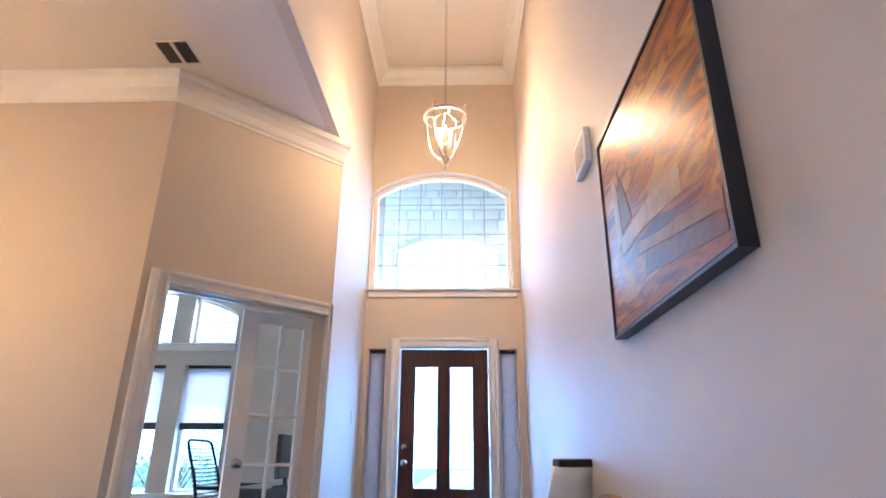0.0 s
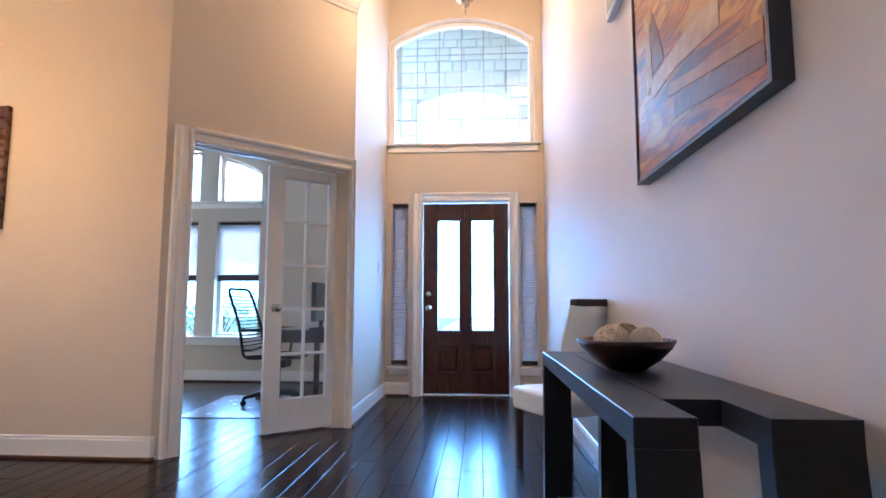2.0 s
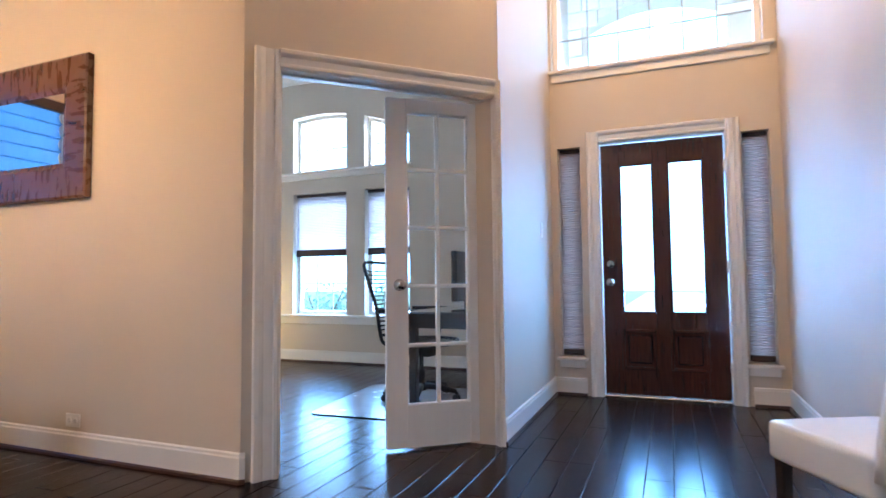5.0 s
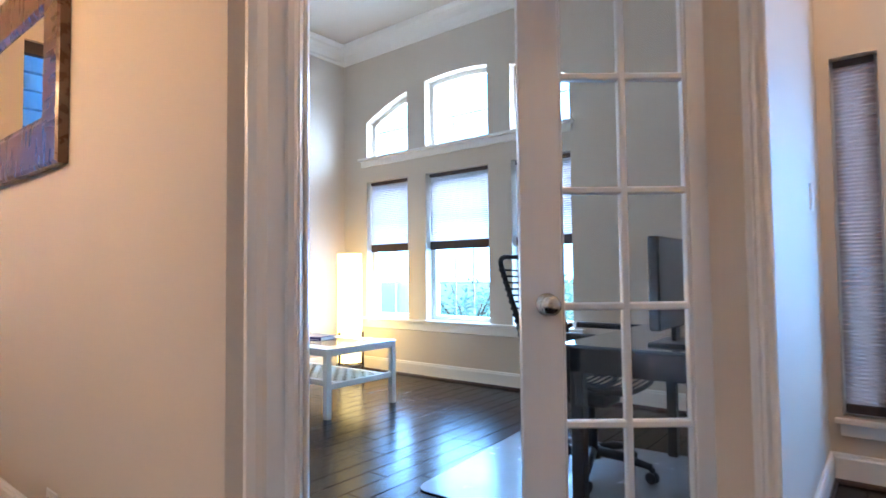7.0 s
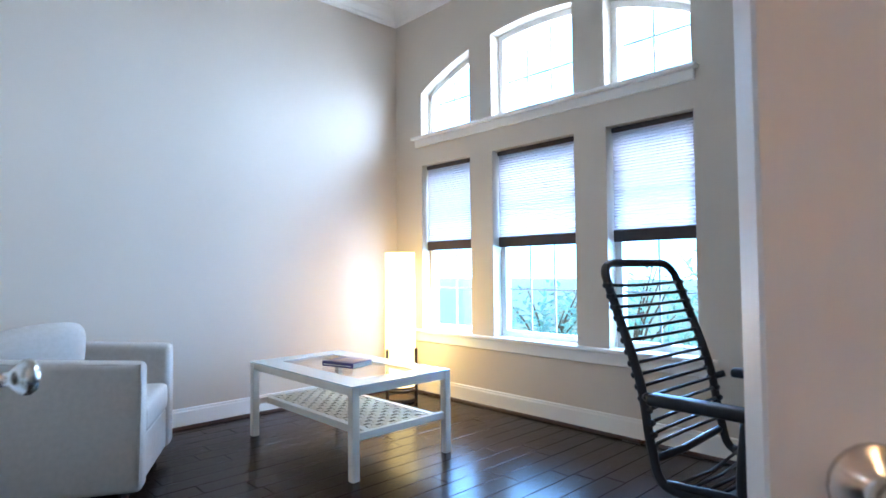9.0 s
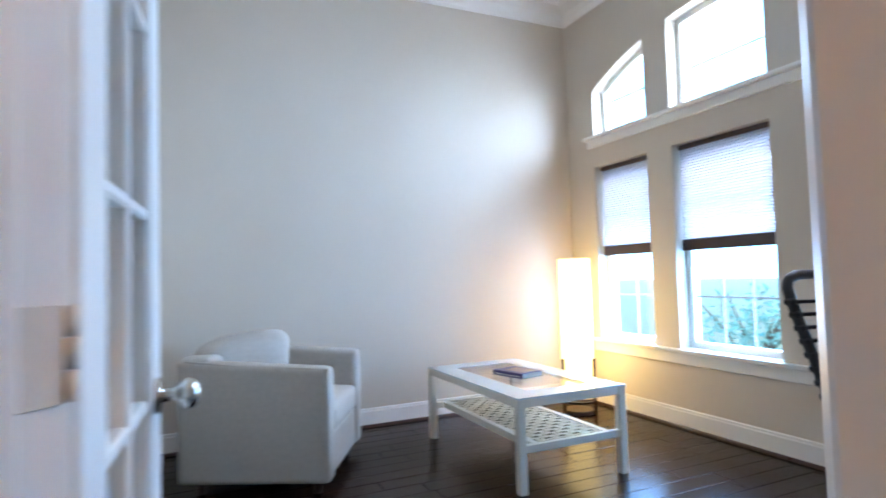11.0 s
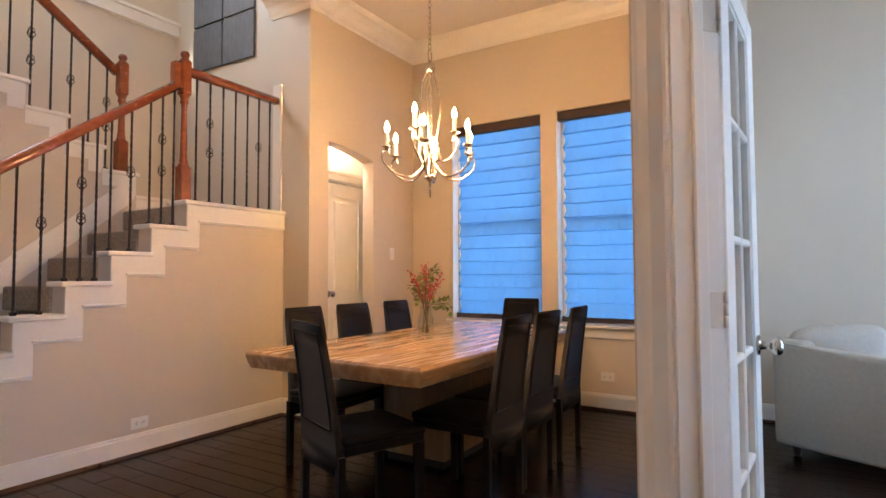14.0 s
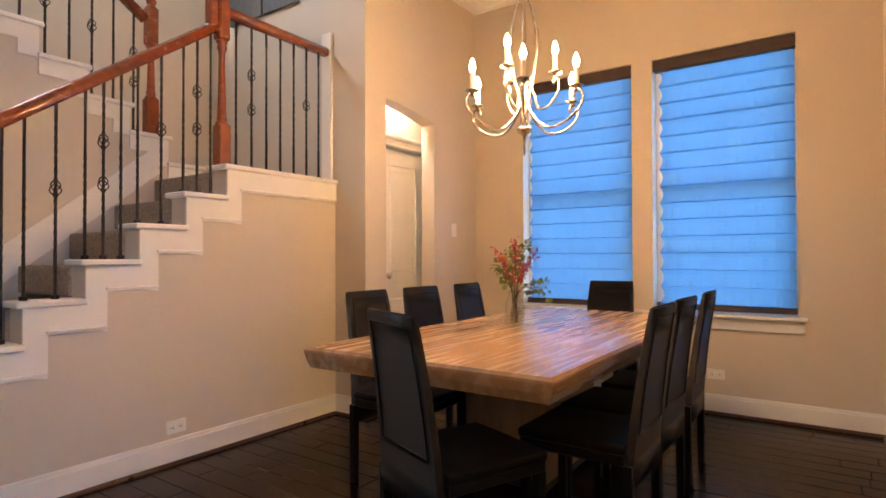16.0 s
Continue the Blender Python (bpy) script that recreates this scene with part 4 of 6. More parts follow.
def lantern(x, y, z0, z_top, ceiling):
    """Open bell-shaped foyer lantern with four ribs and a ring."""
    t = thing("pendant_lantern", "brushed nickel open lantern pendant with lit candle bulbs", "pendant lamp")
    zr, r = z_top - 0.20, 0.19
    add = lambda pts, rad, nm: part(nm, tube(pts, rad, 8), NICKEL, t, "", True)
    part("ring", tube([(x + r * math.cos(2 * math.pi * k / 36), y + r * math.sin(2 * math.pi * k / 36), zr) for k in range(36)], 0.013, 8, True), NICKEL, t, "", True)
    for k in range(4):
        a = math.pi / 4 + k * math.pi / 2 + 0.25
        c, s = math.cos(a), math.sin(a)
        pts = curve_points([(x + c * (r + 0.012), y + s * (r + 0.012), zr + 0.05), (x + c * r, y + s * r, zr), (x + c * r * 0.96, y + s * r * 0.96, zr - 0.16), (x + c * r * 0.72, y + s * r * 0.72, zr - 0.31), (x + c * 0.03, y + s * 0.03, zr - 0.43)], 20)
        add(pts, 0.008, "rib")
        part("finial_ball", lathe([(0.004, 0), (0.013, 0.008), (0.013, 0.018), (0.004, 0.026)], 10, Matrix.Translation((x + c * (r + 0.012), y + s * (r + 0.012), zr + 0.045))), NICKEL, t, "", True)
    for k in range(2):
        a = 0.25 + k * math.pi / 2
        c, s = math.cos(a), math.sin(a)
        add(curve_points([(x + c * r, y + s * r, zr), (x + c * r * 0.5, y + s * r * 0.5, zr - 0.01), (x, y, zr + 0.07), (x - c * r * 0.5, y - s * r * 0.5, zr - 0.01), (x - c * r, y - s * r, zr)], 20), 0.007, "strap")
    part("hub", lathe([(0.004, zr - 0.53), (0.010, zr - 0.50), (0.006, zr - 0.47), (0.034, zr - 0.45), (0.038, zr - 0.41), (0.015, zr - 0.38), (0.012, zr - 0.30), (0.03, zr - 0.29), (0.03, zr - 0.28), (0.008, zr - 0.27)], 18, Matrix.Translation((x, y, 0))), NICKEL, t, "", True)
    part("loop", tube([(x + 0.018 * math.cos(a / 12 * 6.283), y, zr + 0.12 + 0.05 * math.sin(a / 12 * 6.283)) for a in range(12)], 0.004, 6, True), NICKEL, t, "", True)
    for k in range(3):
        a = 0.5 + k * 2.094
        candle_bulb(t, (x + 0.05 * math.cos(a), y + 0.05 * math.sin(a), zr - 0.28), 0.10)
    chain(t, x, y, zr + 0.17, ceiling - 0.03)
    part("canopy", lathe([(0.065, ceiling), (0.06, ceiling - 0.02), (0.02, ceiling - 0.035)], 20, Matrix.Translation((x, y, 0))), NICKEL, t, "", True)


PEND = (-0.11, 4.40)
lantern(*PEND, 3.255, 4.04, HIGH)
bulb_light(PEND[0], PEND[1], 3.72, LANTERN_W, 0.09)


def chandelier(x, y, ceiling):
    """Nine-light chandelier: vase-shaped wire body, six low and three high scrolled arms."""
    t = thing("chandelier", "brushed nickel nine-light chandelier with lit candle bulbs", "chandelier")
    z0 = 1.765
    part("finial", lathe([(0.003, z0 - 0.12), (0.008, z0 - 0.09), (0.005, z0 - 0.06), (0.012, z0 - 0.02), (0.038, z0), (0.040, z0 + 0.015), (0.012, z0 + 0.03), (0.014, z0 + 0.10)], 18, Matrix.Translation((x, y, 0))), NICKEL, t, "", True)
    for k in range(4):
        a = k * math.pi / 2 + 0.4
        c, s = math.cos(a), math.sin(a)
        part("body_rod", tube(curve_points([(x + c * 0.012, y + s * 0.012, z0 + 0.02), (x + c * 0.02, y + s * 0.02, z0 + 0.14), (x + c * 0.055, y + s * 0.055, z0 + 0.34), (x + c * 0.066, y + s * 0.066, z0 + 0.45), (x + c * 0.045, y + s * 0.045, z0 + 0.60), (x + c * 0.012, y + s * 0.012, z0 + 0.70)], 24), 0.006, 7), NICKEL, t, "", True)
    part("collar", lathe([(0.012, z0 + 0.68), (0.03, z0 + 0.69), (0.036, z0 + 0.71), (0.028, z0 + 0.735), (0.01, z0 + 0.75)], 16, Matrix.Translation((x, y, 0))), NICKEL, t, "", True)
    part("loop", tube([(x + 0.02 * math.cos(a / 12 * 6.283), y, z0 + 0.79 + 0.04 * math.sin(a / 12 * 6.283)) for a in range(12)], 0.0045, 6, True), NICKEL, t, "", True)

    def arm(a, reach, up, base):
        c, s = math.cos(a), math.sin(a)
        P = lambda r, z: (x + c * r, y + s * r, z)
        part("arm", tube(curve_points([P(0.015, z0 + base + 0.10), P(0.05, z0 + base + 0.02), P(reach * 0.45, z0 + base - 0.05), P(reach * 0.8, z0 + base - 0.035), P(reach * 1.08, z0 + base + 0.03), P(reach * 1.10, z0 + base + 0.09), P(reach * 0.98, z0 + base + 0.11), P(reach * 0.94, z0 + base + 0.07)], 32), 0.0065, 7), NICKEL, t, "", True)
        top = z0 + base + up
        part("drip_pan", lathe([(0.006, top - 0.03), (0.012, top - 0.012), (0.034, top - 0.004), (0.036, top), (0.012, top + 0.002)], 16, Matrix.Translation(P(reach, 0))), NICKEL, t, "", True)
        candle_bulb(t, P(reach, top))

    for k in range(6):
        arm(k * math.pi / 3 + 0.45, 0.285, 0.125, 0.055)
    for k in range(3):
        arm(k * 2 * math.pi / 3 - 0.07, 0.155, 0.13, 0.165)
    chain(t, x, y, z0 + 0.83, ceiling - 0.03)
    part("canopy", lathe([(0.065, ceiling), (0.06, ceiling - 0.02), (0.02, ceiling - 0.035)], 20, Matrix.Translation((x, y, 0))), NICKEL, t, "", True)


CHAN = (-3.40, 1.915)
chandelier(*CHAN, LOW)
for k in range(3):
    bulb_light(CHAN[0] + 0.24 * math.cos(k * 2.094 + 0.4), CHAN[1] + 0.24 * math.sin(k * 2.094 + 0.4), 2.06, CHAN_W / 3, 0.06, (1.0, 0.61, 0.28))

# floor lamp in the office corner
lamp = thing("floor_lamp", "tall white paper floor lamp glowing warm on wooden legs", "floor lamp", at(-5.12, 6.64))
shade = part("shade", lathe([(0.125, 0.13), (0.128, 0.6), (0.125, 1.235)], 28), LAMP_PAPER, lamp, "glowing white paper shade", True)
shade.visible_shadow = False
for k in range(3):
    a = k * 2.094 + 0.5
    part("leg", box((-0.012, -0.008, 0.0), (0.012, 0.008, 0.44), 0.003, pose(0.137 * math.cos(a), 0.137 * math.sin(a), 0, 0, 0, math.degrees(a))), LEG, lamp, "dark wooden leg")
part("base_ring", tube([(0.13 * math.cos(k / 24 * 6.283), 0.13 * math.sin(k / 24 * 6.283), 0.10) for k in range(24)], 0.012, 8, True), LEG, lamp, "", True)
part("lamp_base", lathe([(0.12, 0), (0.125, 0.012), (0.118, 0.03)], 24), LEG, lamp)
bulb_light(-5.12, 6.64, 0.75, LAMP_W, 0.10, (1.0, 0.62, 0.16))


# ---- foyer ----
def wall_plate(name, label, m, kind_of="switch"):
    """A white cover plate on a wall; its back at y = 0, facing -y."""
    t = thing(name, label, "light switch" if kind_of == "switch" else "power outlet", m)
    part("cover_plate", box((-0.037, -0.006, -0.058), (0.037, 0, 0.058), 0.003), PLATE, t)
    if kind_of == "switch":
        part("rocker", box((-0.016, -0.010, -0.033), (0.016, -0.0055, 0.033), 0.002), PLATE, t)
    else:
        for z in (-0.024, 0.024):
            part("socket", lathe([(0.017, 0), (0.017, 0.003), (0.015, 0.004)], 14), PLATE, t, "", False, pose(0, -0.0055, z, 90, 0, 0))
            part("slot", boxes(((-0.008, -0.0105, z - 0.002), (-0.005, -0.0092, z + 0.008)), ((0.005, -0.0105, z - 0.002), (0.008, -0.0092, z + 0.008)), ((-0.002, -0.0105, z - 0.011), (0.002, -0.0092, z - 0.006))), DARK_SLOT, t)
    return t


FACE_S, FACE_E, FACE_N, FACE_W = 0, 90, 180, -90
wall_plate("light_switch", "white wall switch beside the front door", pose(LEFT_X, 5.61, 1.335, 0, 0, FACE_E))
wall_plate("light_switch", "white wall switch beside the arch", pose(-4.93, ARCH_Y, 1.37, 0, 0, FACE_N))
wall_plate("wall_outlet", "white wall outlet under the mirror", pose(-3.20, MIRROR_Y, 0.20, 0, 90, 0), "outlet")
wall_plate("wall_outlet", "white wall outlet under the stairs", pose(-2.57, STAIR_Y, 0.205, 0, 90, FACE_N), "outlet")
wall_plate("wall_outlet", "white wall outlet under the dining windows", pose(DINE_X, 2.485, 0.285, 0, 90, FACE_E), "outlet")
wall_plate("wall_outlet", "white wall outlet in the office", pose(-2.45, OFFICE_Y, 0.30, 0, 0, 0), "outlet")

vent = thing("ceiling_vent", "dark ceiling air vent with two grilles", "vent", at(-1.91, 3.165, LOW))
part("backing", box((-0.115, -0.115, -0.003), (0.115, 0.115, -0.0005)), VENT_DARK, vent)
for lo, hi in (((-0.118, -0.118, -0.010), (-0.108, 0.118, -0.001)), ((0.108, -0.118, -0.010), (0.118, 0.118, -0.001)), ((-0.012, -0.108, -0.0105), (0.012, 0.108, -0.001)), ((-0.108, -0.118, -0.0095), (0.108, -0.108, -0.001)), ((-0.108, 0.108, -0.0095), (0.108, 0.118, -0.001))):
    part("frame", box(lo, hi), CEILING, vent)
for k in range(10):
    for a, b in ((-0.106, -0.014), (0.014, 0.106)):
        part("slat", box((a, -0.004, -0.0012), (b, 0.004, 0.0005), 0, pose(0, -0.098 + k * 0.0218, -0.005, 35, 0, 0)), VENT_DARK, vent)

GRILLE_CLOTH = material("grille_cloth", (0.44, 0.39, 0.32), 0.8, second=(0.50, 0.45, 0.38), scale=40, bump=0.3, bump_scale=200)
chime = thing("door_chime", "white door chime box with a recessed grille", "door chime", at(RIGHT_X, 2.72, 2.50))
part("cover", box((-0.035, -0.125, -0.10), (0, 0.125, 0.10), 0.006), PLATE, chime)
part("grille", box((-0.0375, -0.095, -0.07), (-0.034, 0.095, 0.07), 0.003), GRILLE_CLOTH, chime, "beige cloth grille")

# abstract painting
PY0, PY1, PZ0, PZ1 = 1.255, 2.32, 1.435, 2.305
paint_m = bpy.data.materials.new("abstract_canvas")
paint_m.use_nodes = True
nt = paint_m.node_tree
bs = nt.nodes["Principled BSDF"]
bs.inputs["Roughness"].default_value = 0.34
bs.inputs["Coat Weight"].default_value = 0.08
bs.inputs["Coat Roughness"].default_value = 0.15
bs.inputs["Specular IOR Level"].default_value = 0.15
rp_end = (0.44, 0.20, 0.06, 1)
tc, mp = nt.nodes.new("ShaderNodeTexCoord"), nt.nodes.new("ShaderNodeMapping")
mp.inputs["Rotation"].default_value, mp.inputs["Scale"].default_value = (radians(38), 0, 0), (1, 1.2, 4.5)
n1, rp = nt.nodes.new("ShaderNodeTexNoise"), nt.nodes.new("ShaderNodeValToRGB")
n1.inputs["Scale"].default_value, n1.inputs["Detail"].default_value, n1.inputs["Distortion"].default_value = 2.2, 7, 0.8
nt.links.new(tc.outputs["Object"], mp.inputs[0])
nt.links.new(mp.outputs[0], n1.inputs["Vector"])
nt.links.new(n1.outputs[0], rp.inputs[0])
for pos, col in ((0.28, (0.03, 0.009, 0.008)), (0.40, (0.13, 0.022, 0.010)), (0.47, (0.40, 0.10, 0.012)), (0.54, (0.16, 0.040, 0.014)), (0.60, (0.46, 0.17, 0.025)), (0.70, (0.40, 0.24, 0.10))):
    e = rp.color_ramp.elements.new(pos)
    e.color = (*col, 1)
rp.color_ramp.elements[-1].color = rp_end
nt.links.new(rp.outputs[0], bs.inputs["Base Color"])
n2, bp = nt.nodes.new("ShaderNodeTexNoise"), nt.nodes.new("ShaderNodeBump")
n2.inputs["Scale"].default_value, n2.inputs["Detail"].default_value = 14, 8
bp.inputs["Strength"].default_value, bp.inputs["Distance"].default_value = 0.30, 0.005
nt.links.new(mp.outputs[0], n2.inputs["Vector"])
nt.links.new(n2.outputs[0], bp.inputs["Height"])
nt.links.new(bp.outputs[0], bs.inputs["Normal"])
SAND = material("painted_sand", (0.34, 0.17, 0.06), 0.35, second=(0.52, 0.36, 0.20), scale=14, bump=0.4, bump_scale=30, spec=0.2)
UMBER = material("painted_umber", (0.06, 0.018, 0.010), 0.35, second=(0.20, 0.06, 0.02), scale=12, bump=0.4, bump_scale=30, spec=0.2)
RED_EDGE = material("painted_red_edge", (0.20, 0.035, 0.02), 0.35, second=(0.26, 0.05, 0.025), scale=12)
FRAME_BLACK = material("black_art_frame", (0.012, 0.013, 0.018), 0.45, second=(0.02, 0.021, 0.028), scale=20)
art = thing("wall_painting", "abstract rust and umber painting in a black frame", "painting", at(RIGHT_X - 0.05, 0, 0))
part("canvas", box((0.006, PY0 + 0.018, PZ0 + 0.018), (0.04, PY1 - 0.018, PZ1 - 0.018)), paint_m, art, "glossy abstract canvas")
for lo, hi in (((0, PY0, PZ0), (0.049, PY0 + 0.012, PZ1)), ((0, PY1 - 0.012, PZ0), (0.049, PY1, PZ1)), ((0, PY0 + 0.012, PZ0), (0.049, PY1 - 0.012, PZ0 + 0.012)), ((0, PY0 + 0.012, PZ1 - 0.012), (0.049, PY1 - 0.012, PZ1))):
    part("frame", box(lo, hi), FRAME_BLACK, art, "black floater frame")
edge = bmesh.new()
for lo, hi in (((0.0045, PY0 + 0.018, PZ0 + 0.018), (0.0075, PY0 + 0.024, PZ1 - 0.018)), ((0.0045, PY0 + 0.024, PZ0 + 0.018), (0.0075, PY1 - 0.018, PZ0 + 0.026))):
    add_box(edge, lo, hi)
part("canvas_edge", edge, RED_EDGE, art)
patch = lambda pts, mat, d, nm: part(nm, prism([(p, q) for p, q in pts], 0.0016, Matrix.Translation((d, 0, 0)) @ pose(0, 0, 0, 0, 0, 90) @ Matrix.Diagonal((1, 1, 1, 1))), mat, art)
OCHRE = material("painted_ochre", (0.36, 0.14, 0.03), 0.35, second=(0.20, 0.06, 0.02), scale=9, bump=0.4, bump_scale=30, spec=0.2)
on = lambda pts: [(PY1 - u * (PY1 - PY0), PZ0 + v * (PZ1 - PZ0)) for u, v in pts]
patch(on([(0.76, 0.30), (0.76, 0.41), (0.48, 0.42), (0.20, 0.40), (0.20, 0.32), (0.45, 0.335)]), SAND, 0.0062, "brush_patch")
patch(on([(0.215, 0.38), (0.20, 0.66), (0.15, 0.72), (0.15, 0.36)]), SAND, 0.0060, "brush_patch")
patch(on([(0.34, 0.43), (0.29, 0.58), (0.222, 0.72), (0.222, 0.42)]), UMBER, 0.0061, "brush_patch")
patch(on([(0.97, 0.13), (0.97, 0.19), (0.60, 0.25), (0.38, 0.30), (0.38, 0.25)]), OCHRE, 0.0059, "brush_patch")
patch(on([(0.97, 0.06), (0.97, 0.125), (0.42, 0.235), (0.42, 0.15)]), UMBER, 0.0063, "brush_patch")

# console table
con = thing("console_table", "black oak console table with flared legs and a notched top", "console table")
CX0, CX1, CY0, CY1, CZ = 0.270, 0.660, 1.065, 2.53, 0.750
TH = 0.055
part("top", box((CX0, CY0, CZ - TH), (CX0 + 0.113, CY1, CZ), 0.002), CONSOLE, con)
part("top", boxes(((CX0 + 0.115, 1.27, CZ - TH), (CX0 + 0.235, CY1, CZ)), ((CX0 + 0.235, CY0, CZ - TH), (CX1, CY1, CZ))), CONSOLE, con)


def flared(x0, x1, y0, y1, out):
    """A leg panel from the top down to the floor that swings outwards."""
    bm = bmesh.new()
    rows = []
    for k in range(9):
        u = k / 8
        z = (CZ - TH) * (1 - u)
        d = out * (u ** 1.2)
        rows.append([bm.verts.new(c) for c in ((x0, y0 + d, z), (x1, y0 + d, z), (x1, y1 + d, z), (x0, y1 + d, z))])
    for a, b in zip(rows, rows[1:]):
        for i in range(4):
            j = (i + 1) % 4
            bm.faces.new((a[i], a[j], b[j], b[i]))
    bm.faces.new(rows[0])
    bm.faces.new(rows[-1][::-1])
    return bm


for x0, x1 in ((CX0, CX0 + 0.113), (CX0 + 0.235, CX1)):
    part("leg", flared(x0, x1, CY0, CY0 + 0.055, -0.10), CONSOLE, con)
    part("leg", flared(x0, x1, CY1 - 0.055, CY1, 0.06), CONSOLE, con)
part("stretcher", box((CX0 + 0.05, CY0 + 0.02, 0.10), (CX1 - 0.05, CY1 - 0.02, 0.15), 0.003), CONSOLE, con)

BX, BY = 0.452, 1.83
bowl = thing("fruit_bowl", "dark brown lacquered bowl on the console table", "bowl", at(BX, BY, CZ))
prof = [(0.045, 0.0), (0.06, 0.004), (0.10, 0.030), (0.135, 0.066), (0.15, 0.092), (0.147, 0.094), (0.130, 0.070), (0.095, 0.036), (0.055, 0.012), (0.004, 0.010)]
part("dish", lathe(prof, 36), BOWL, bowl, "", True)


def woven_ball(x, y, z, r, mat, seed, label):
    rng = random.Random(seed)
    t = thing("rattan_ball", label, "decorative ball", at(x, y, z), "balls in the bowl")
    part("core", lathe([(r * 0.93 * math.sin(math.pi * k / 12), -r * 0.93 * math.cos(math.pi * k / 12)) for k in range(13)], 18), mat, t, "", True)
    bm = bmesh.new()
    for k in range(26):
        ax = Vector((rng.gauss(0, 1), rng.gauss(0, 1), rng.gauss(0, 1))).normalized()
        u = ax.orthogonal().normalized()
        v = ax.cross(u)
        add_tube(bm, [(u * math.cos(a / 18 * 6.283) + v * math.sin(a / 18 * 6.283)) * r for a in range(18)], 0.0026, 4, True)
    part("weave", bm, mat, t, "", True)


woven_ball(BX - 0.048, BY - 0.035, CZ + 0.082, 0.056, RATTAN, 3, "pale woven rattan ball in the bowl")
woven_ball(BX + 0.052, BY - 0.03, CZ + 0.080, 0.052, RATTAN, 5, "pale loosely woven rattan ball in the bowl")
woven_ball(BX + 0.012, BY + 0.062, CZ + 0.088, 0.054, RATTAN_DARK, 8, "brown twig ball in the bowl")


def cushion(w, d, h, r=0.03, puff=0.0, n=8):
    """A soft rounded block centred on x and y, from z = 0 to h."""
    bm = bmesh.new()
    vs = add_box(bm, (-w / 2, -d / 2, 0), (w / 2, d / 2, h), r, None, 3)
    if puff:
        bmesh.ops.subdivide_edges(bm, edges=[e for e in bm.edges if e.calc_length() > 0.1], cuts=n, use_grid_fill=True)
        for v in bm.verts:
            k = (1 - (2 * v.co.x / w) ** 2) * (1 - (2 * v.co.y / d) ** 2)
            if v.co.z > h * 0.5:
                v.co.z += puff * max(k, 0)
    return bm


# cream side chair beside the console
sc = thing("side_chair", "cream leather side chair with a dark wooden top rail", "chair", at(0.475, 3.44, 0, 27))
part("seat", cushion(0.42, 0.44, 0.13, 0.025, 0.012), CREAM, sc, "cream leather seat", True, Matrix.Translation((0, 0, 0.335)))
bm = bmesh.new()
rows = []
for k in range(9):
    u = k / 8
    z = 0.40 + 0.55 * u
    y = -0.20 - 0.10 * u * u
    w = 0.208 - 0.055 * u
    rows.append([bm.verts.new(c) for c in ((-w, y, z), (w, y, z), (w, y - 0.055, z), (-w, y - 0.055, z))])
for a, b in zip(rows, rows[1:]):
    for i in range(4):
        bm.faces.new((a[i], a[(i + 1) % 4], b[(i + 1) % 4], b[i]))
bm.faces.new(rows[0])
bm.faces.new(rows[-1][::-1])
bmesh.ops.bevel(bm, geom=[e for e in bm.edges if abs(e.verts[0].co.z - e.verts[1].co.z) > 0.03], offset=0.014, segments=3, affect="EDGES")
part("backrest", bm, CREAM, sc, "cream leather backrest", True)
part("top_rail", box((-0.145, -0.361, 0.945), (0.145, -0.296, 0.985), 0.012, None, 3), LEG, sc, "dark wooden top rail")
for x in (-0.18, 0.18):
    part("leg", prism([(x - 0.019, 0.335), (x + 0.019, 0.335), (x + 0.013, 0), (x - 0.013, 0)], 0.034, at(0, 0.165)), LEG, sc, "dark tapered leg")
    part("leg", prism([(x - 0.019, 0.335), (x + 0.019, 0.335), (x + 0.013, 0), (x - 0.013, 0)], 0.034, at(0, -0.215)), LEG, sc, "dark tapered leg")

# mirror on the dining side of the wall
mir = thing("wall_mirror", "rectangular mirror in a wide walnut frame", "mirror", at(0, MIRROR_Y, 0))
MX0, MX1, MZ0, MZ1, MF = -4.32, -3.105, 1.44, 2.26, 0.205
part("glass", box((MX0 + MF - 0.005, -0.024, MZ0 + MF - 0.005), (MX1 - MF + 0.005, -0.018, MZ1 - MF + 0.005)), MIRROR, mir, "silvered mirror glass")


def frame_piece(a, b, length):
    """A mitred frame side of width MF along +x, thick towards -y."""
    bm = bmesh.new()
    prof = [(0, 0), (0, -0.035), (0.012, -0.042), (MF - 0.03, -0.036), (MF - 0.012, -0.028), (MF, -0.026), (MF, 0)]
    va = [bm.verts.new((w, y, w)) for w, y in prof]
    vb = [bm.verts.new((length - w, y, w)) for w, y in prof]
    bm.faces.new(va)
    bm.faces.new(vb[::-1])
    for i in range(len(prof)):
        j = (i + 1) % len(prof)
        bm.faces.new((va[j], va[i], vb[i], vb[j]))
    return bm


W, H = MX1 - MX0, MZ1 - MZ0
part("frame", frame_piece(0, 0, W), WALNUT, mir, "", False, pose(MX0, -0.001, MZ0))
part("frame", frame_piece(0, 0, W), WALNUT, mir, "", False, pose(MX1, -0.001, MZ1, 0, 180, 0))
part("frame", frame_piece(0, 0, H), WALNUT, mir, "", False, pose(MX1, -0.001, MZ0, 0, -90, 0))
part("frame", frame_piece(0, 0, H), WALNUT, mir, "", False, pose(MX0, -0.001, MZ1, 0, 90, 0))


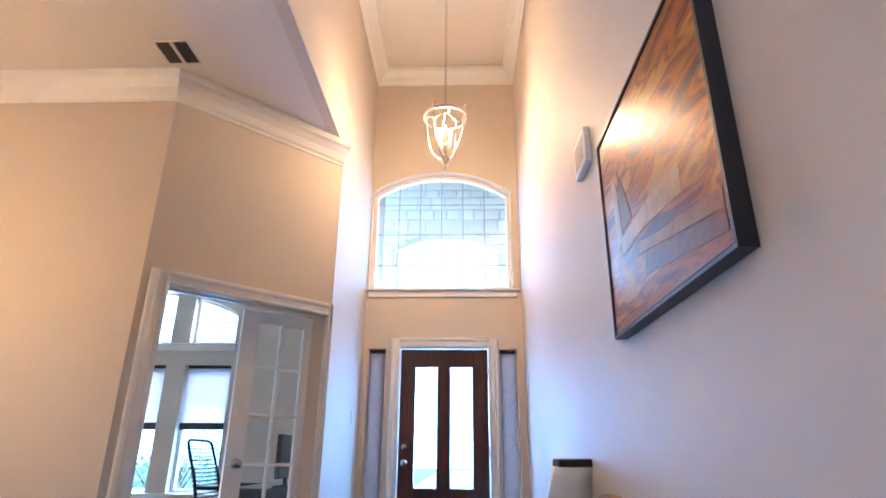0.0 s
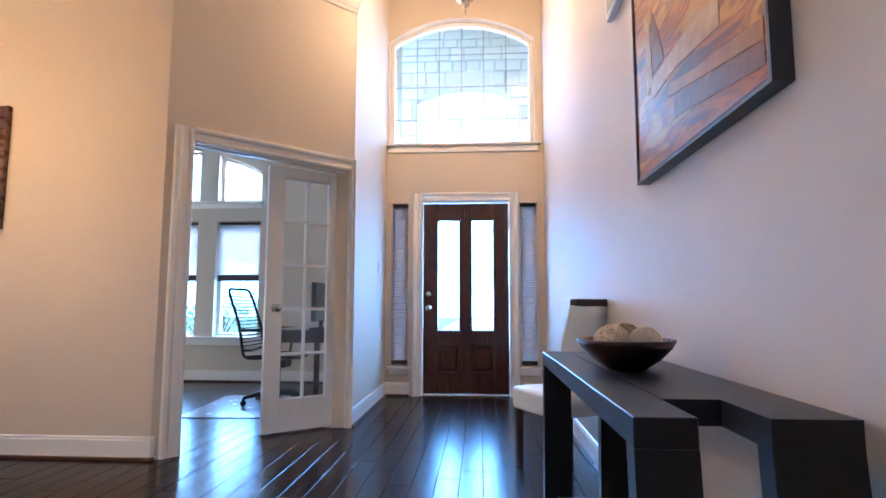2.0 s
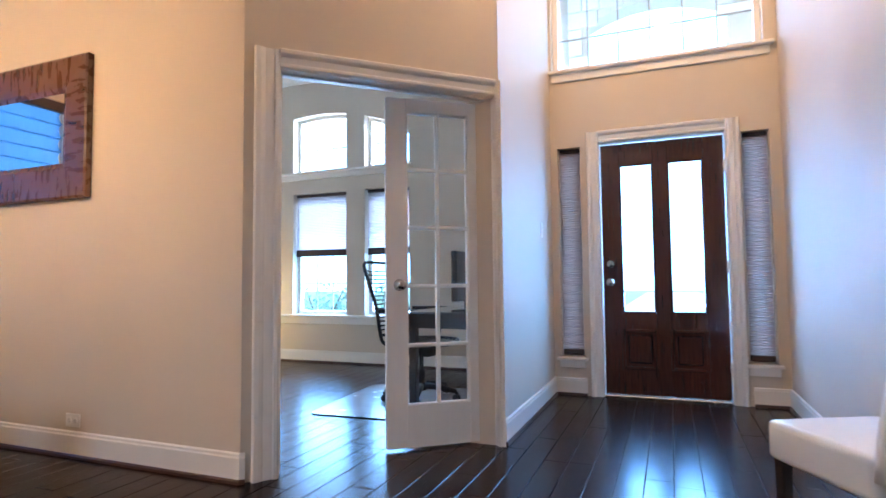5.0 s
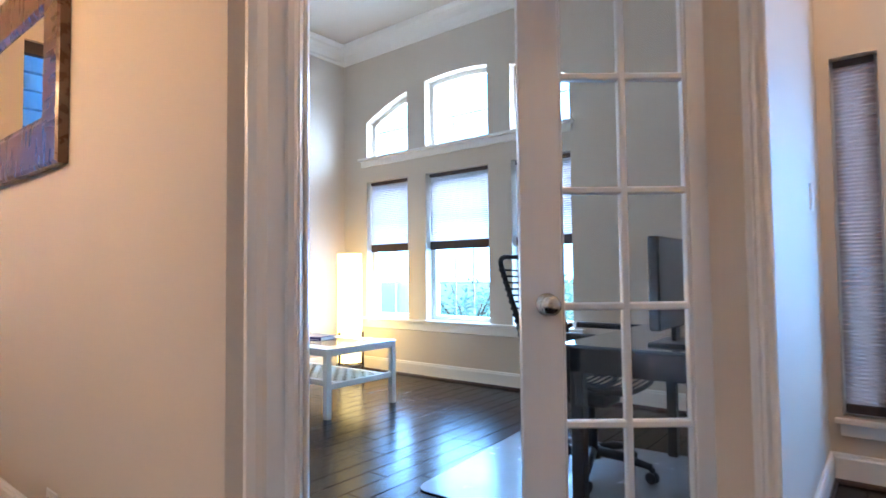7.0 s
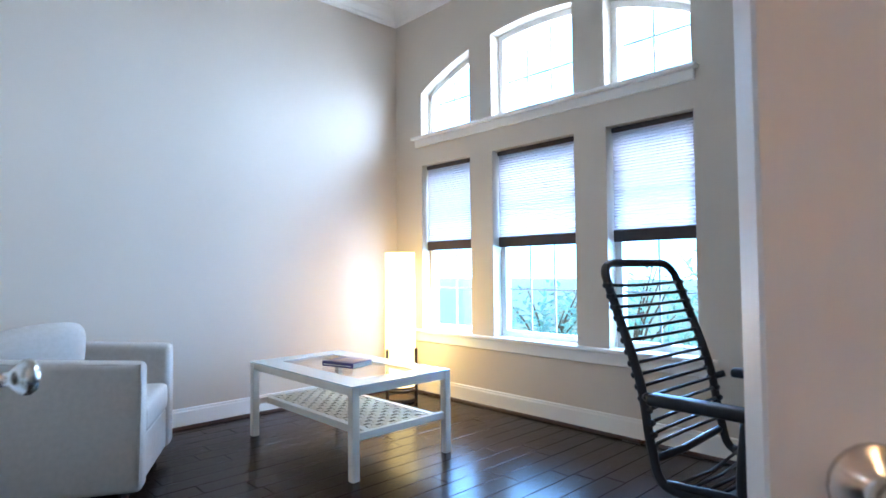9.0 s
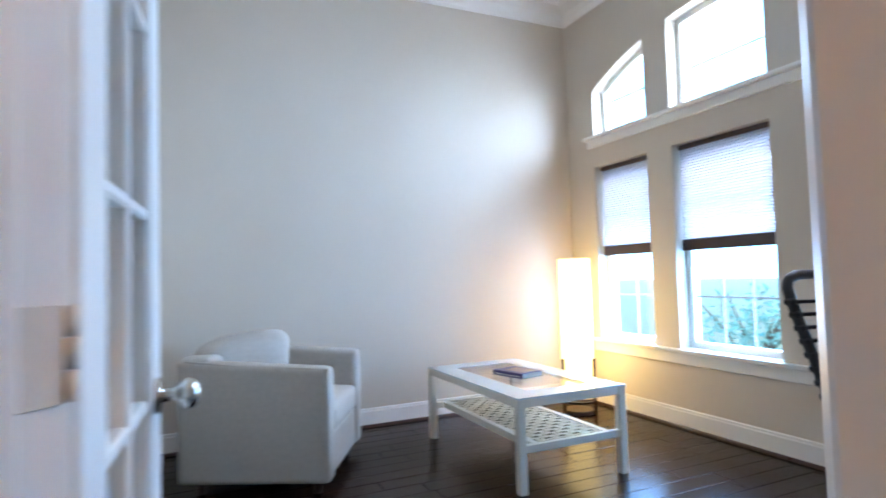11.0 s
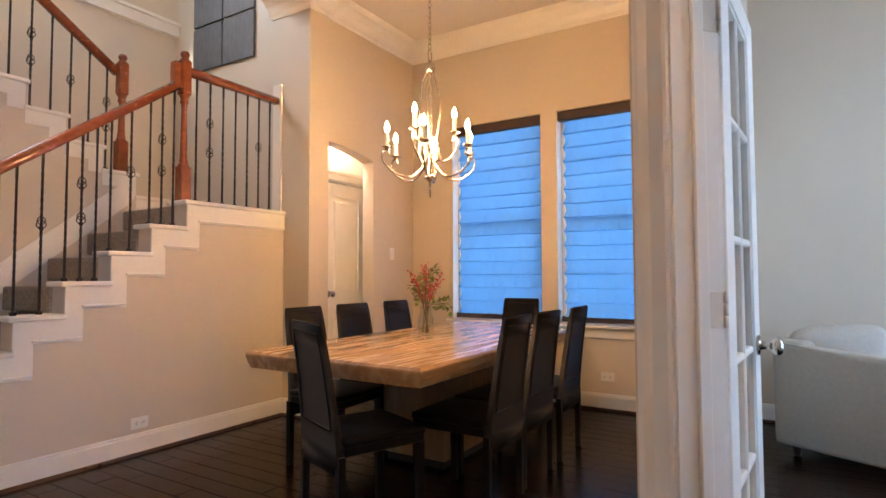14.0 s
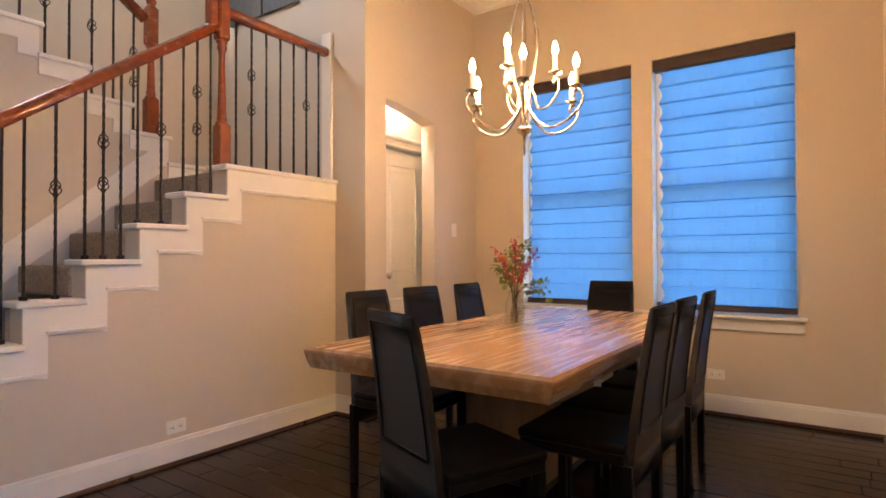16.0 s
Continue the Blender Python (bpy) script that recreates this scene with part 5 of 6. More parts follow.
# ---- office ----
cof = thing("coffee_table", "cream wooden coffee table with frosted glass top and woven shelf", "coffee table")
TX0, TX1, TY0, TY1, TZ = -5.08, -3.885, 5.315, 6.02, 0.492
for x in (TX0, TX1 - 0.045):
    for y in (TY0, TY1 - 0.045):
        part("leg", box((x, y, 0), (x + 0.045, y + 0.045, TZ - 0.008), 0.003), BIRCH, cof)
for y in (TY0 + 0.003, TY1 - 0.043):
    part("apron", box((TX0 + 0.045, y, TZ - 0.052), (TX1 - 0.045, y + 0.04, TZ - 0.008), 0.002), BIRCH, cof)
for x in (TX0 + 0.003, TX1 - 0.043):
    part("apron", box((x, TY0 + 0.045, TZ - 0.052), (x + 0.04, TY1 - 0.045, TZ - 0.008), 0.002), BIRCH, cof)
    part("shelf_rail", box((x + 0.006, TY0 + 0.045, 0.205), (x + 0.034, TY1 - 0.045, 0.245), 0.002), BIRCH, cof)
for y in (TY0 + 0.10, TY1 - 0.14):
    part("shelf_rail", box((TX0 + 0.037, y, 0.205), (TX1 - 0.037, y + 0.04, 0.245), 0.002), BIRCH, cof)
fr = 0.15
for lo, hi in (((TX0, TY0, TZ - 0.008), (TX1, TY0 + fr, TZ)), ((TX0, TY1 - fr, TZ - 0.008), (TX1, TY1, TZ)), ((TX0, TY0 + fr, TZ - 0.008), (TX0 + fr, TY1 - fr, TZ)), ((TX1 - fr, TY0 + fr, TZ - 0.008), (TX1, TY1 - fr, TZ))):
    part("glass_border", box(lo, hi), FROST, cof, "frosted pale green glass")
cp = part("glass_centre", box((TX0 + fr, TY0 + fr, TZ - 0.007), (TX1 - fr, TY1 - fr, TZ - 0.001)), GLASS, cof, "clear glass centre")
cp.visible_shadow = False
nx, ny = 22, 9
sx0, sx1, sy0, sy1 = TX0 + 0.045, TX1 - 0.045, TY0 + 0.14, TY1 - 0.14
for k in range(ny):
    bm = bmesh.new()
    y = sy0 + (sy1 - sy0) * (k + 0.5) / ny
    pts = [(sx0 + (sx1 - sx0) * i / (nx * 2), 0.236 + 0.006 * (1 if (i // 2 + k) % 2 else -1)) for i in range(nx * 2 + 1)]
    for (xa, za), (xb, zb) in zip(pts, pts[1:]):
        v = [bm.verts.new(c) for c in ((xa, y - 0.013, za), (xb, y - 0.013, zb), (xb, y + 0.013, zb), (xa, y + 0.013, za), (xa, y - 0.013, za + 0.003), (xb, y - 0.013, zb + 0.003), (xb, y + 0.013, zb + 0.003), (xa, y + 0.013, za + 0.003))]
        for f in ((3, 2, 1, 0), (4, 5, 6, 7), (0, 1, 5, 4), (2, 3, 7, 6)):
            bm.faces.new([v[i] for i in f])
    part("woven_strip", bm, WEAVE, cof)
for k in range(nx):
    x = sx0 + (sx1 - sx0) * (k + 0.5) / nx
    part("woven_strip", box((x - 0.013, sy0 - 0.02, 0.236), (x + 0.013, sy1 + 0.02, 0.239)), WEAVE, cof)

book = thing("book", "thick blue-covered paperback book on the coffee table", "book", at(-4.47, 5.68, TZ, 14) @ Matrix.Diagonal((1.15, 1.15, 0.8, 1)))
NAVY = material("book_cover", (0.035, 0.03, 0.12), 0.35, second=(0.07, 0.05, 0.17), scale=14)
PAGES = material("book_pages", (0.62, 0.58, 0.48), 0.8, second=(0.55, 0.51, 0.42), scale=4, stretch=(1, 1, 90))
TEAL = material("teal_cover", (0.02, 0.13, 0.13), 0.35, second=(0.03, 0.18, 0.17), scale=14)
ORANGE = material("cover_picture", (0.45, 0.24, 0.06), 0.35, second=(0.12, 0.10, 0.25), scale=20)
part("pages", box((-0.108, -0.078, 0.004), (0.106, 0.076, 0.036)), PAGES, book)
part("cover", boxes(((-0.112, -0.08, 0.036), (0.11, 0.08, 0.039)), ((-0.112, -0.0815, 0.0), (0.11, -0.078, 0.039))), NAVY, book, "dark blue cover")
part("back_cover", box((-0.112, -0.08, 0.0), (0.11, 0.08, 0.004)), TEAL, book)
part("cover_picture", box((-0.06, -0.05, 0.039), (0.09, 0.06, 0.0396)), ORANGE, book)
part("spine_band", box((-0.10, -0.0825, 0.012), (0.095, -0.0814, 0.017)), PLATE, book)

arm = thing("armchair", "oatmeal upholstered armchair with a loose pillow", "armchair", at(-4.88, 4.27, 0, -27) @ Matrix.Scale(1.05, 4))
AW, AD = 0.80, 0.78
for s in (-1, 1):
    bm = bmesh.new()
    vs = add_box(bm, (s * AW / 2 - (0.12 if s > 0 else 0), -AD / 2, 0.07), (s * AW / 2 + (0 if s > 0 else 0.12), AD / 2, 0.655), 0.035, None, 4)
    for v in bm.verts:
        if v.co.z > 0.4:
            v.co.z += 0.035 * max(-v.co.y / (AD / 2), 0) ** 2 - 0.02 * max(v.co.y / (AD / 2), 0) ** 2
    part("arm", bm, SOFA, arm, "", True)
    part("welt", tube(curve_points([(s * (AW / 2 - 0.004), AD / 2 - 0.012, 0.10), (s * (AW / 2 - 0.006), AD / 2 - 0.008, 0.58), (s * (AW / 2 - 0.012), AD / 2 - 0.05, 0.629), (s * (AW / 2 - 0.010), 0.0, 0.648), (s * (AW / 2 - 0.012), -AD / 2 + 0.04, 0.684)], 30), 0.005, 6), SOFA, arm, "", True)
    for y in (-0.30, 0.30):
        part("foot", lathe([(0.018, 0), (0.026, 0.07)], 12), LEG, arm, "dark wooden foot", True, at(s * 0.31, y))
part("base", box((-AW / 2 + 0.10, -AD / 2 + 0.05, 0.07), (AW / 2 - 0.10, AD / 2 - 0.02, 0.29), 0.02, None, 3), SOFA, arm, "", True)
part("seat_cushion", cushion(AW - 0.235, 0.60, 0.145, 0.04, 0.03), SOFA, arm, "thick oatmeal seat cushion", True, at(0, 0.085, 0.285))
part("backrest", box((-AW / 2 + 0.02, -AD / 2 - 0.01, 0.07), (AW / 2 - 0.02, -AD / 2 + 0.17, 0.70), 0.05, None, 4), SOFA, arm, "", True)
pil = thing("throw_pillow", "plump oatmeal pillow on the armchair", "pillow", pose(-5.02, 4.07, 0.44, -20, 6, -72))
bm = bmesh.new()
g = 14
grid = {}
for i in range(g + 1):
    for j in range(g + 1):
        u, v = 2 * i / g - 1, 2 * j / g - 1
        th = 0.12 * ((1 - u * u) * (1 - v * v)) ** 0.38
        x, z = u * 0.30 * (1 - 0.16 * v ** 4), 0.205 + v * 0.21 * (1 - 0.16 * u ** 4)
        grid[i, j, 0], grid[i, j, 1] = bm.verts.new((x, -th, z)), bm.verts.new((x, th, z))
for i in range(g):
    for j in range(g):
        bm.faces.new([grid[i + a, j + b, 0] for a, b in ((0, 0), (1, 0), (1, 1), (0, 1))])
        bm.faces.new([grid[i + a, j + b, 1] for a, b in ((0, 1), (1, 1), (1, 0), (0, 0))])
bmesh.ops.remove_doubles(bm, verts=bm.verts, dist=1e-4)
part("pillow_cover", bm, SOFA, pil, "", True)

mat_ = thing("floor_mat", "translucent plastic chair mat on the floor", "floor mat", at(0, 0, 0.004))
corners = [Vector(c) for c in ((-2.56, 4.74), (-2.66, 5.92), (-1.35, 6.0), (-1.30, 4.82))]
edge_line = []
for i, c in enumerate(corners):
    before, after = (corners[i - 1] - c).normalized(), (corners[(i + 1) % 4] - c).normalized()
    for k in range(7):
        u = k / 6
        edge_line.append(c + before * 0.09 * (1 - u) ** 2 + after * 0.09 * u ** 2)
bm = bmesh.new()
lo = [bm.verts.new((p.x, p.y, 0)) for p in edge_line]
hi = [bm.verts.new((p.x, p.y, 0.004)) for p in edge_line]
bm.faces.new(lo), bm.faces.new(hi[::-1])
for i in range(len(lo)):
    bm.faces.new((lo[(i + 1) % len(lo)], lo[i], hi[i], hi[(i + 1) % len(lo)]))
part("sheet", bm, MAT, mat_)


def office_chair(m):
    """Bungee-cord desk chair that faces +y: tubular back with cords, seat, arms, five-star base."""
    t = thing("office_chair", "black bungee-cord office chair on casters", "office chair", m)
    left, right = [], []
    for s, out in ((-1, left), (1, right)):
        out += curve_points([(s * 0.232, -0.02, 0.45), (s * 0.240, -0.20, 0.455), (s * 0.240, -0.245, 0.56), (s * 0.237, -0.280, 0.75), (s * 0.232, -0.378, 1.02), (s * 0.215, -0.402, 1.08), (s * 0.17, -0.410, 1.10)], 30)
    part("back_frame", tube(left + right[::-1], 0.014, 8), BLACK, t, "", True)
    for k in range(15):
        u = k / 14
        z = 0.56 + 0.47 * u
        y = -0.245 - 0.125 * max(0, (z - 0.60) / 0.4) ** 1.15
        part("cord", tube([(-0.236, y, z), (-0.1, y - 0.012, z - 0.004), (0, y - 0.015, z - 0.005), (0.1, y - 0.012, z - 0.004), (0.236, y, z)], 0.0055, 6), BLACK, t, "", True)
        for s in (-1, 1):
            part("cord_clip", box((s * 0.236 - 0.013, y - 0.016, z - 0.010), (s * 0.236 + 0.013, y + 0.016, z + 0.010), 0.006), BLACK, t)
    part("back_bar", tube([(-0.236, -0.245, 0.52), (0, -0.26, 0.50), (0.236, -0.245, 0.52)], 0.012, 8), BLACK, t, "", True)
    part("seat_frame", tube(curve_points([(-0.236, -0.20, 0.46), (-0.225, 0.05, 0.47), (-0.236, 0.22, 0.455), (0, 0.25, 0.44), (0.236, 0.22, 0.455), (0.225, 0.05, 0.47), (0.236, -0.20, 0.46)], 30), 0.013, 8), BLACK, t, "", True)
    for k in range(12):
        y = -0.18 + 0.40 * k / 11
        part("cord", tube([(-0.240, y, 0.462), (0, y, 0.445), (0.240, y, 0.462)], 0.0055, 6), BLACK, t, "", True)
    for s in (-1, 1):
        part("arm_support", tube(curve_points([(s * 0.15, 0.0, 0.40), (s * 0.25, 0.02, 0.43), (s * 0.305, 0.03, 0.55), (s * 0.295, 0.04, 0.695)], 18), 0.014, 8), BLACK, t, "", True)
        part("armrest", box((s * 0.292 - 0.028, -0.22, 0.695), (s * 0.292 + 0.028, 0.17, 0.728), 0.014, None, 3), BLACK, t, "black plastic armrest", True)
        part("arm_bar", tube([(s * 0.240, -0.262, 0.70), (s * 0.26, -0.235, 0.71)], 0.012, 8), BLACK, t, "", True)
    part("mechanism", box((-0.09, -0.12, 0.345), (0.09, 0.12, 0.415), 0.012), BLACK, t)
    part("tilt_lever", tube([(0.08, 0.02, 0.37), (0.20, 0.03, 0.36), (0.26, 0.03, 0.34)], 0.006, 6), BLACK, t, "", True)
    part("gas_column", lathe([(0.028, 0.11), (0.028, 0.24), (0.018, 0.241), (0.018, 0.35)], 16), BLACK, t, "", True)
    part("hub", lathe([(0.045, 0.07), (0.05, 0.09), (0.04, 0.13)], 16), BLACK, t, "", True)
    for k in range(5):
        a = k * 2 * math.pi / 5 + 0.35
        c, s = math.cos(a), math.sin(a)
        part("base_leg", tube([(0, 0, 0.105), (c * 0.15, s * 0.15, 0.10), (c * 0.30, s * 0.30, 0.075)], [0.028, 0.024, 0.016], 8), BLACK, t, "", True)
        caster = part("caster", boxes(((-0.010, -0.012, 0.03), (0.010, 0.012, 0.075)), bevel=0.004, m=pose(c * 0.30, s * 0.30, 0, 0, 0, math.degrees(a) + 70)), BLACK, t)
        for off in (-0.014, 0.014):
            part("wheel", lathe([(0.018, -0.008), (0.027, -0.006), (0.027, 0.006), (0.018, 0.008)], 16), BLACK, caster, "", True, pose(c * 0.30, s * 0.30, 0.027, 0, 0, math.degrees(a) + 70) @ pose(off, 0, 0, 0, 90, 0))
    return t


office_chair(at(-1.985, 5.47, 0.008, -92))

desk = thing("desk", "dark desk with a glass top against the office wall", "desk")
DX0, DX1, DY0, DY1, DZ = -1.78, -1.24, 4.72, 6.0, 0.745
DESKWOOD = material("dark_desk_wood", (0.020, 0.014, 0.012), 0.35, second=(0.032, 0.022, 0.018), scale=10)
DESKTOP = material("desk_glass", (0.10, 0.12, 0.13), 0.06, second=(0.12, 0.14, 0.15), scale=3, coat=0.6)
part("desktop", box((DX0, DY0, DZ - 0.012), (DX1, DY1, DZ), 0.002), DESKTOP, desk, "smoked glass desk top")
part("apron", box((DX0 + 0.03, DY0 + 0.03, DZ - 0.11), (DX0 + 0.05, DY1 - 0.03, DZ - 0.012)), DESKWOOD, desk)
part("apron", box((DX0 + 0.05, DY0 + 0.03, DZ - 0.11), (DX1 - 0.03, DY0 + 0.05, DZ - 0.012)), DESKWOOD, desk)
for x in (DX0 + 0.03, DX1 - 0.08):
    for y in (DY0 + 0.03, DY1 - 0.08):
        part("leg", box((x, y, 0.008), (x + 0.05, y + 0.05, DZ - 0.012), 0.003), DESKWOOD, desk)
mon = thing("computer_monitor", "black flat computer monitor on the desk", "monitor", at(-1.40, 4.96, DZ, 90))
part("screen", boxes(((-0.27, -0.02, 0.07), (0.27, 0.02, 0.40)), bevel=0.006), SCREEN, mon)
part("neck", box((-0.03, 0.0, 0.01), (0.03, 0.018, 0.12), 0.004), BLACK, mon)
part("foot", box((-0.12, -0.08, 0.0), (0.12, 0.08, 0.012), 0.005), BLACK, mon)
pot = thing("desk_speaker", "small pale grey box on a wooden stand", "speaker", at(-1.50, 5.72, DZ, 90))
part("stand", box((-0.05, -0.03, 0), (0.05, 0.03, 0.24), 0.004), PALE_WOOD, pot, "pale wooden stand")
part("box", box((-0.07, -0.05, 0.24), (0.07, 0.05, 0.36), 0.006), BOARD, pot)
pic = thing("wall_picture", "narrow black-framed picture on the office wall", "picture", at(-3.62, MIRROR_Y + 0.13, 1.87, 180))
part("frame", boxes(((-0.20, -0.022, -0.17), (0.20, -0.001, -0.15)), ((-0.20, -0.022, 0.15), (0.20, -0.001, 0.17)), ((-0.20, -0.022, -0.15), (-0.18, -0.001, 0.15)), ((0.18, -0.022, -0.15), (0.20, -0.001, 0.15))), FRAME_BLACK, pic)
part("print", box((-0.18, -0.012, -0.15), (0.18, -0.006, 0.15)), GREY_ART, pic)


# ---- dining room ----
table = thing("dining_table", "honey wood dining table with a thick top on a pedestal", "dining table")
X0, X1, Y0, Y1, Z = -4.72, -2.46, 1.345, 2.475, 0.76
bm = bmesh.new()
ring = lambda i, z: [bm.verts.new(c) for c in ((X0 + i, Y0 + i, z), (X1 - i, Y0 + i, z), (X1 - i, Y1 - i, z), (X0 + i, Y1 - i, z))]
rings = [ring(0.022, Z - 0.088), ring(0.010, Z - 0.055), ring(0.003, Z - 0.022), ring(0.003, Z - 0.012), ring(0.012, Z)]
for a, b in zip(rings, rings[1:]):
    for i in range(4):
        bm.faces.new((a[i], a[(i + 1) % 4], b[(i + 1) % 4], b[i]))
bm.faces.new(rings[0][::-1]), bm.faces.new(rings[-1])
part("tabletop", bm, TABLE, table, "thick polished honey wood top")
part("pedestal", box((-3.98, 1.60, 0.05), (-3.33, 2.06, Z - 0.085), 0.006), PEDESTAL, table)
part("plinth", box((-3.96, 1.62, 0.0), (-3.35, 2.04, 0.05)), DESKWOOD, table)
part("apron", box((-4.35, 1.72, Z - 0.17), (-2.85, 2.10, Z - 0.086), 0.004), PEDESTAL, table)


def dining_chair(m):
    """Tall leather chair that faces +y: curved tapering back with a sewn panel, flat seat, wrapped legs."""
    t = thing("dining_chair", "black leather dining chair with a tall slim back", "chair", m, "chairs round the dining table")
    bm = bmesh.new()
    rows = []
    for k in range(13):
        u = k / 12
        z = 0.30 + 0.655 * u
        y = -0.205 - 0.085 * u ** 1.5
        w = 0.195 - 0.035 * u
        th = 0.030 - 0.008 * u
        rows.append([bm.verts.new(c) for c in ((-w, y, z), (w, y, z), (w, y - th, z), (-w, y - th, z))])
    for a, b in zip(rows, rows[1:]):
        for i in range(4):
            bm.faces.new((a[i], a[(i + 1) % 4], b[(i + 1) % 4], b[i]))
    bm.faces.new(rows[0]), bm.faces.new(rows[-1][::-1])
    bmesh.ops.bevel(bm, geom=[e for e in bm.edges if e.is_boundary is False and abs(e.verts[0].co.z - e.verts[1].co.z) > 0.02 or (e.verts[0].co.z > 0.95 and e.verts[1].co.z > 0.95)], offset=0.006, segments=2, affect="EDGES")
    part("backrest", bm, LEATHER, t, "black leather back", True)
    bm = bmesh.new()
    for side in (0, 1):
        rows = []
        for k in range(11):
            u = 0.30 + 0.64 * k / 10
            z = 0.30 + 0.655 * u
            y = -0.205 - 0.085 * u ** 1.5 + (0.002 if side == 0 else -(0.030 - 0.008 * u) - 0.002)
            w = 0.195 - 0.035 * u - 0.03
            rows.append((Vector((-w, y, z)), Vector((w, y, z))))
        loop = [r[0] for r in rows] + [r[1] for r in rows[::-1]]
        add_tube(bm, loop, 0.0035, 5, True)
    part("stitched_seam", bm, LEATHER, t, "", True)
    part("seat", cushion(0.42, 0.42, 0.035, 0.012, 0.008, 4), LEATHER, t, "black leather seat", True, at(0, 0.0, 0.425))
    part("seat_frame", box((-0.205, -0.205, 0.385), (0.205, 0.205, 0.427), 0.006), LEATHER, t)
    for x in (-0.188, 0.188):
        part("leg", prism([(x - 0.018, 0.39), (x + 0.018, 0.39), (x + 0.014, 0), (x - 0.014, 0)], 0.034, at(0, 0.168)), LEATHER, t)
        part("leg", prism([(x - 0.018, 0.39), (x + 0.018, 0.39), (x + 0.014, 0), (x - 0.014, 0)], 0.032, at(0, -0.236)), LEATHER, t)
    return t


first = dining_chair(at(-2.555, 2.09, 0, 68))
for x, y, rz in ((-3.06, 2.36, 180), (-3.51, 2.355, 178), (-4.03, 2.36, 181), (-3.13, 1.40, 1), (-3.60, 1.40, -2), (-4.15, 1.40, 2), (-4.70, 1.83, -90)):
    copy_thing(first, at(x, y, 0, rz))

vase = thing("glass_vase", "clear glass jar vase with berry branches on the table", "vase", at(-3.575, 1.765, Z))
VGLASS = glassy("vase_glass", (0.95, 0.97, 0.96), 0.02)
jar = part("jar", lathe([(0.046, 0.0), (0.052, 0.01), (0.053, 0.12), (0.040, 0.155), (0.034, 0.17), (0.038, 0.195), (0.035, 0.195), (0.031, 0.17), (0.037, 0.152), (0.049, 0.12), (0.048, 0.012), (0.005, 0.01)], 28), VGLASS, vase, "clear glass jar", True)
jar.visible_shadow = False
rng = random.Random(11)
leaves, berries = bmesh.new(), bmesh.new()
tips = [(-0.10, -0.08, 0.40), (0.02, -0.12, 0.42), (0.10, -0.03, 0.38), (-0.02, 0.06, 0.44), (0.13, 0.12, 0.33), (-0.14, 0.02, 0.34), (0.05, 0.20, 0.22), (0.02, 0.02, 0.47), (0.09, 0.05, 0.45), (-0.06, -0.14, 0.33), (0.03, 0.15, 0.40)]
for n, (x, y, z) in enumerate(tips):
    line = curve_points([(rng.uniform(-0.02, 0.02), rng.uniform(-0.02, 0.02), 0.02), (x * 0.15, y * 0.15, 0.19), (x * 0.55, y * 0.6, 0.19 + (z - 0.19) * 0.7), (x, y, z)], 14)
    part("stem", tube(line, [0.0026 - 0.0013 * k / len(line) for k in range(len(line))], 5), TWIG, vase, "", True)
    for p in line[7:]:
        for _ in range(4 if n % 3 else 7):
            d = Vector((rng.gauss(0, 1), rng.gauss(0, 1), rng.gauss(0, 1))).normalized()
            q = p + d * rng.uniform(0.01, 0.026)
            if n % 3:
                r = rng.uniform(0.0045, 0.0065)
                add_lathe(berries, [(r * 0.5, -r * 0.8), (r, 0), (r * 0.5, r * 0.8)], 6, Matrix.Translation(q))
            else:
                m = Matrix.Translation(q) @ d.to_track_quat("X", "Z").to_matrix().to_4x4()
                L, w = rng.uniform(0.025, 0.045), rng.uniform(0.009, 0.016)
                v = [leaves.verts.new(m @ Vector(c)) for c in ((0, 0, 0), (L * 0.4, w, 0.004), (L, 0, -0.002), (L * 0.4, -w, 0.004))]
                leaves.faces.new(v)
FRUIT = material("green_fruit", (0.22, 0.30, 0.05), 0.45, second=(0.34, 0.38, 0.10), scale=25)
for x, y, z in ((-0.10, -0.07, 0.25), (-0.06, -0.11, 0.235), (-0.12, -0.02, 0.24), (0.02, -0.05, 0.37), (0.05, 0.0, 0.34), (-0.03, -0.02, 0.40), (0.06, -0.03, 0.21), (0.08, 0.24, 0.155), (0.05, 0.22, 0.15)):
    part("fruit", lathe([(0.004, -0.014), (0.012, -0.009), (0.015, 0.0), (0.012, 0.009), (0.004, 0.014)], 10), FRUIT, vase, "round green fruit", True, Matrix.Translation((x, y, z)))
part("leaves", leaves, GREENERY, vase, "yellow-green leaves")["kind"] = "stuff"
part("berries", berries, BERRY, vase, "red berries", True)["kind"] = "stuff"


# ---- stairs: rails, newels, balusters, panels ----
def newel(x, y, z0, h, label):
    t = thing("newel_post", label, "newel post", at(x, y, z0))
    part("base_block", box((-0.040, -0.040, 0), (0.040, 0.040, 0.25), 0.006), RAIL, t)
    part("shaft", lathe([(0.038, 0.25), (0.038, 0.262), (0.028, 0.272), (0.032, 0.285), (0.027, 0.30), (0.025, 0.36), (0.020, h - 0.44), (0.021, h - 0.40), (0.030, h - 0.385), (0.030, h - 0.37), (0.024, h - 0.36), (0.034, h - 0.342), (0.034, h - 0.33)], 18), RAIL, t, "", True)
    part("top_block", box((-0.038, -0.038, h - 0.33), (0.038, 0.038, h - 0.07), 0.010), RAIL, t)
    part("cap", lathe([(0.036, h - 0.07), (0.030, h - 0.060), (0.022, h - 0.052), (0.030, h - 0.042), (0.034, h - 0.026), (0.026, h - 0.008), (0.008, h)], 18), RAIL, t, "dark turned cap", True)
    return t


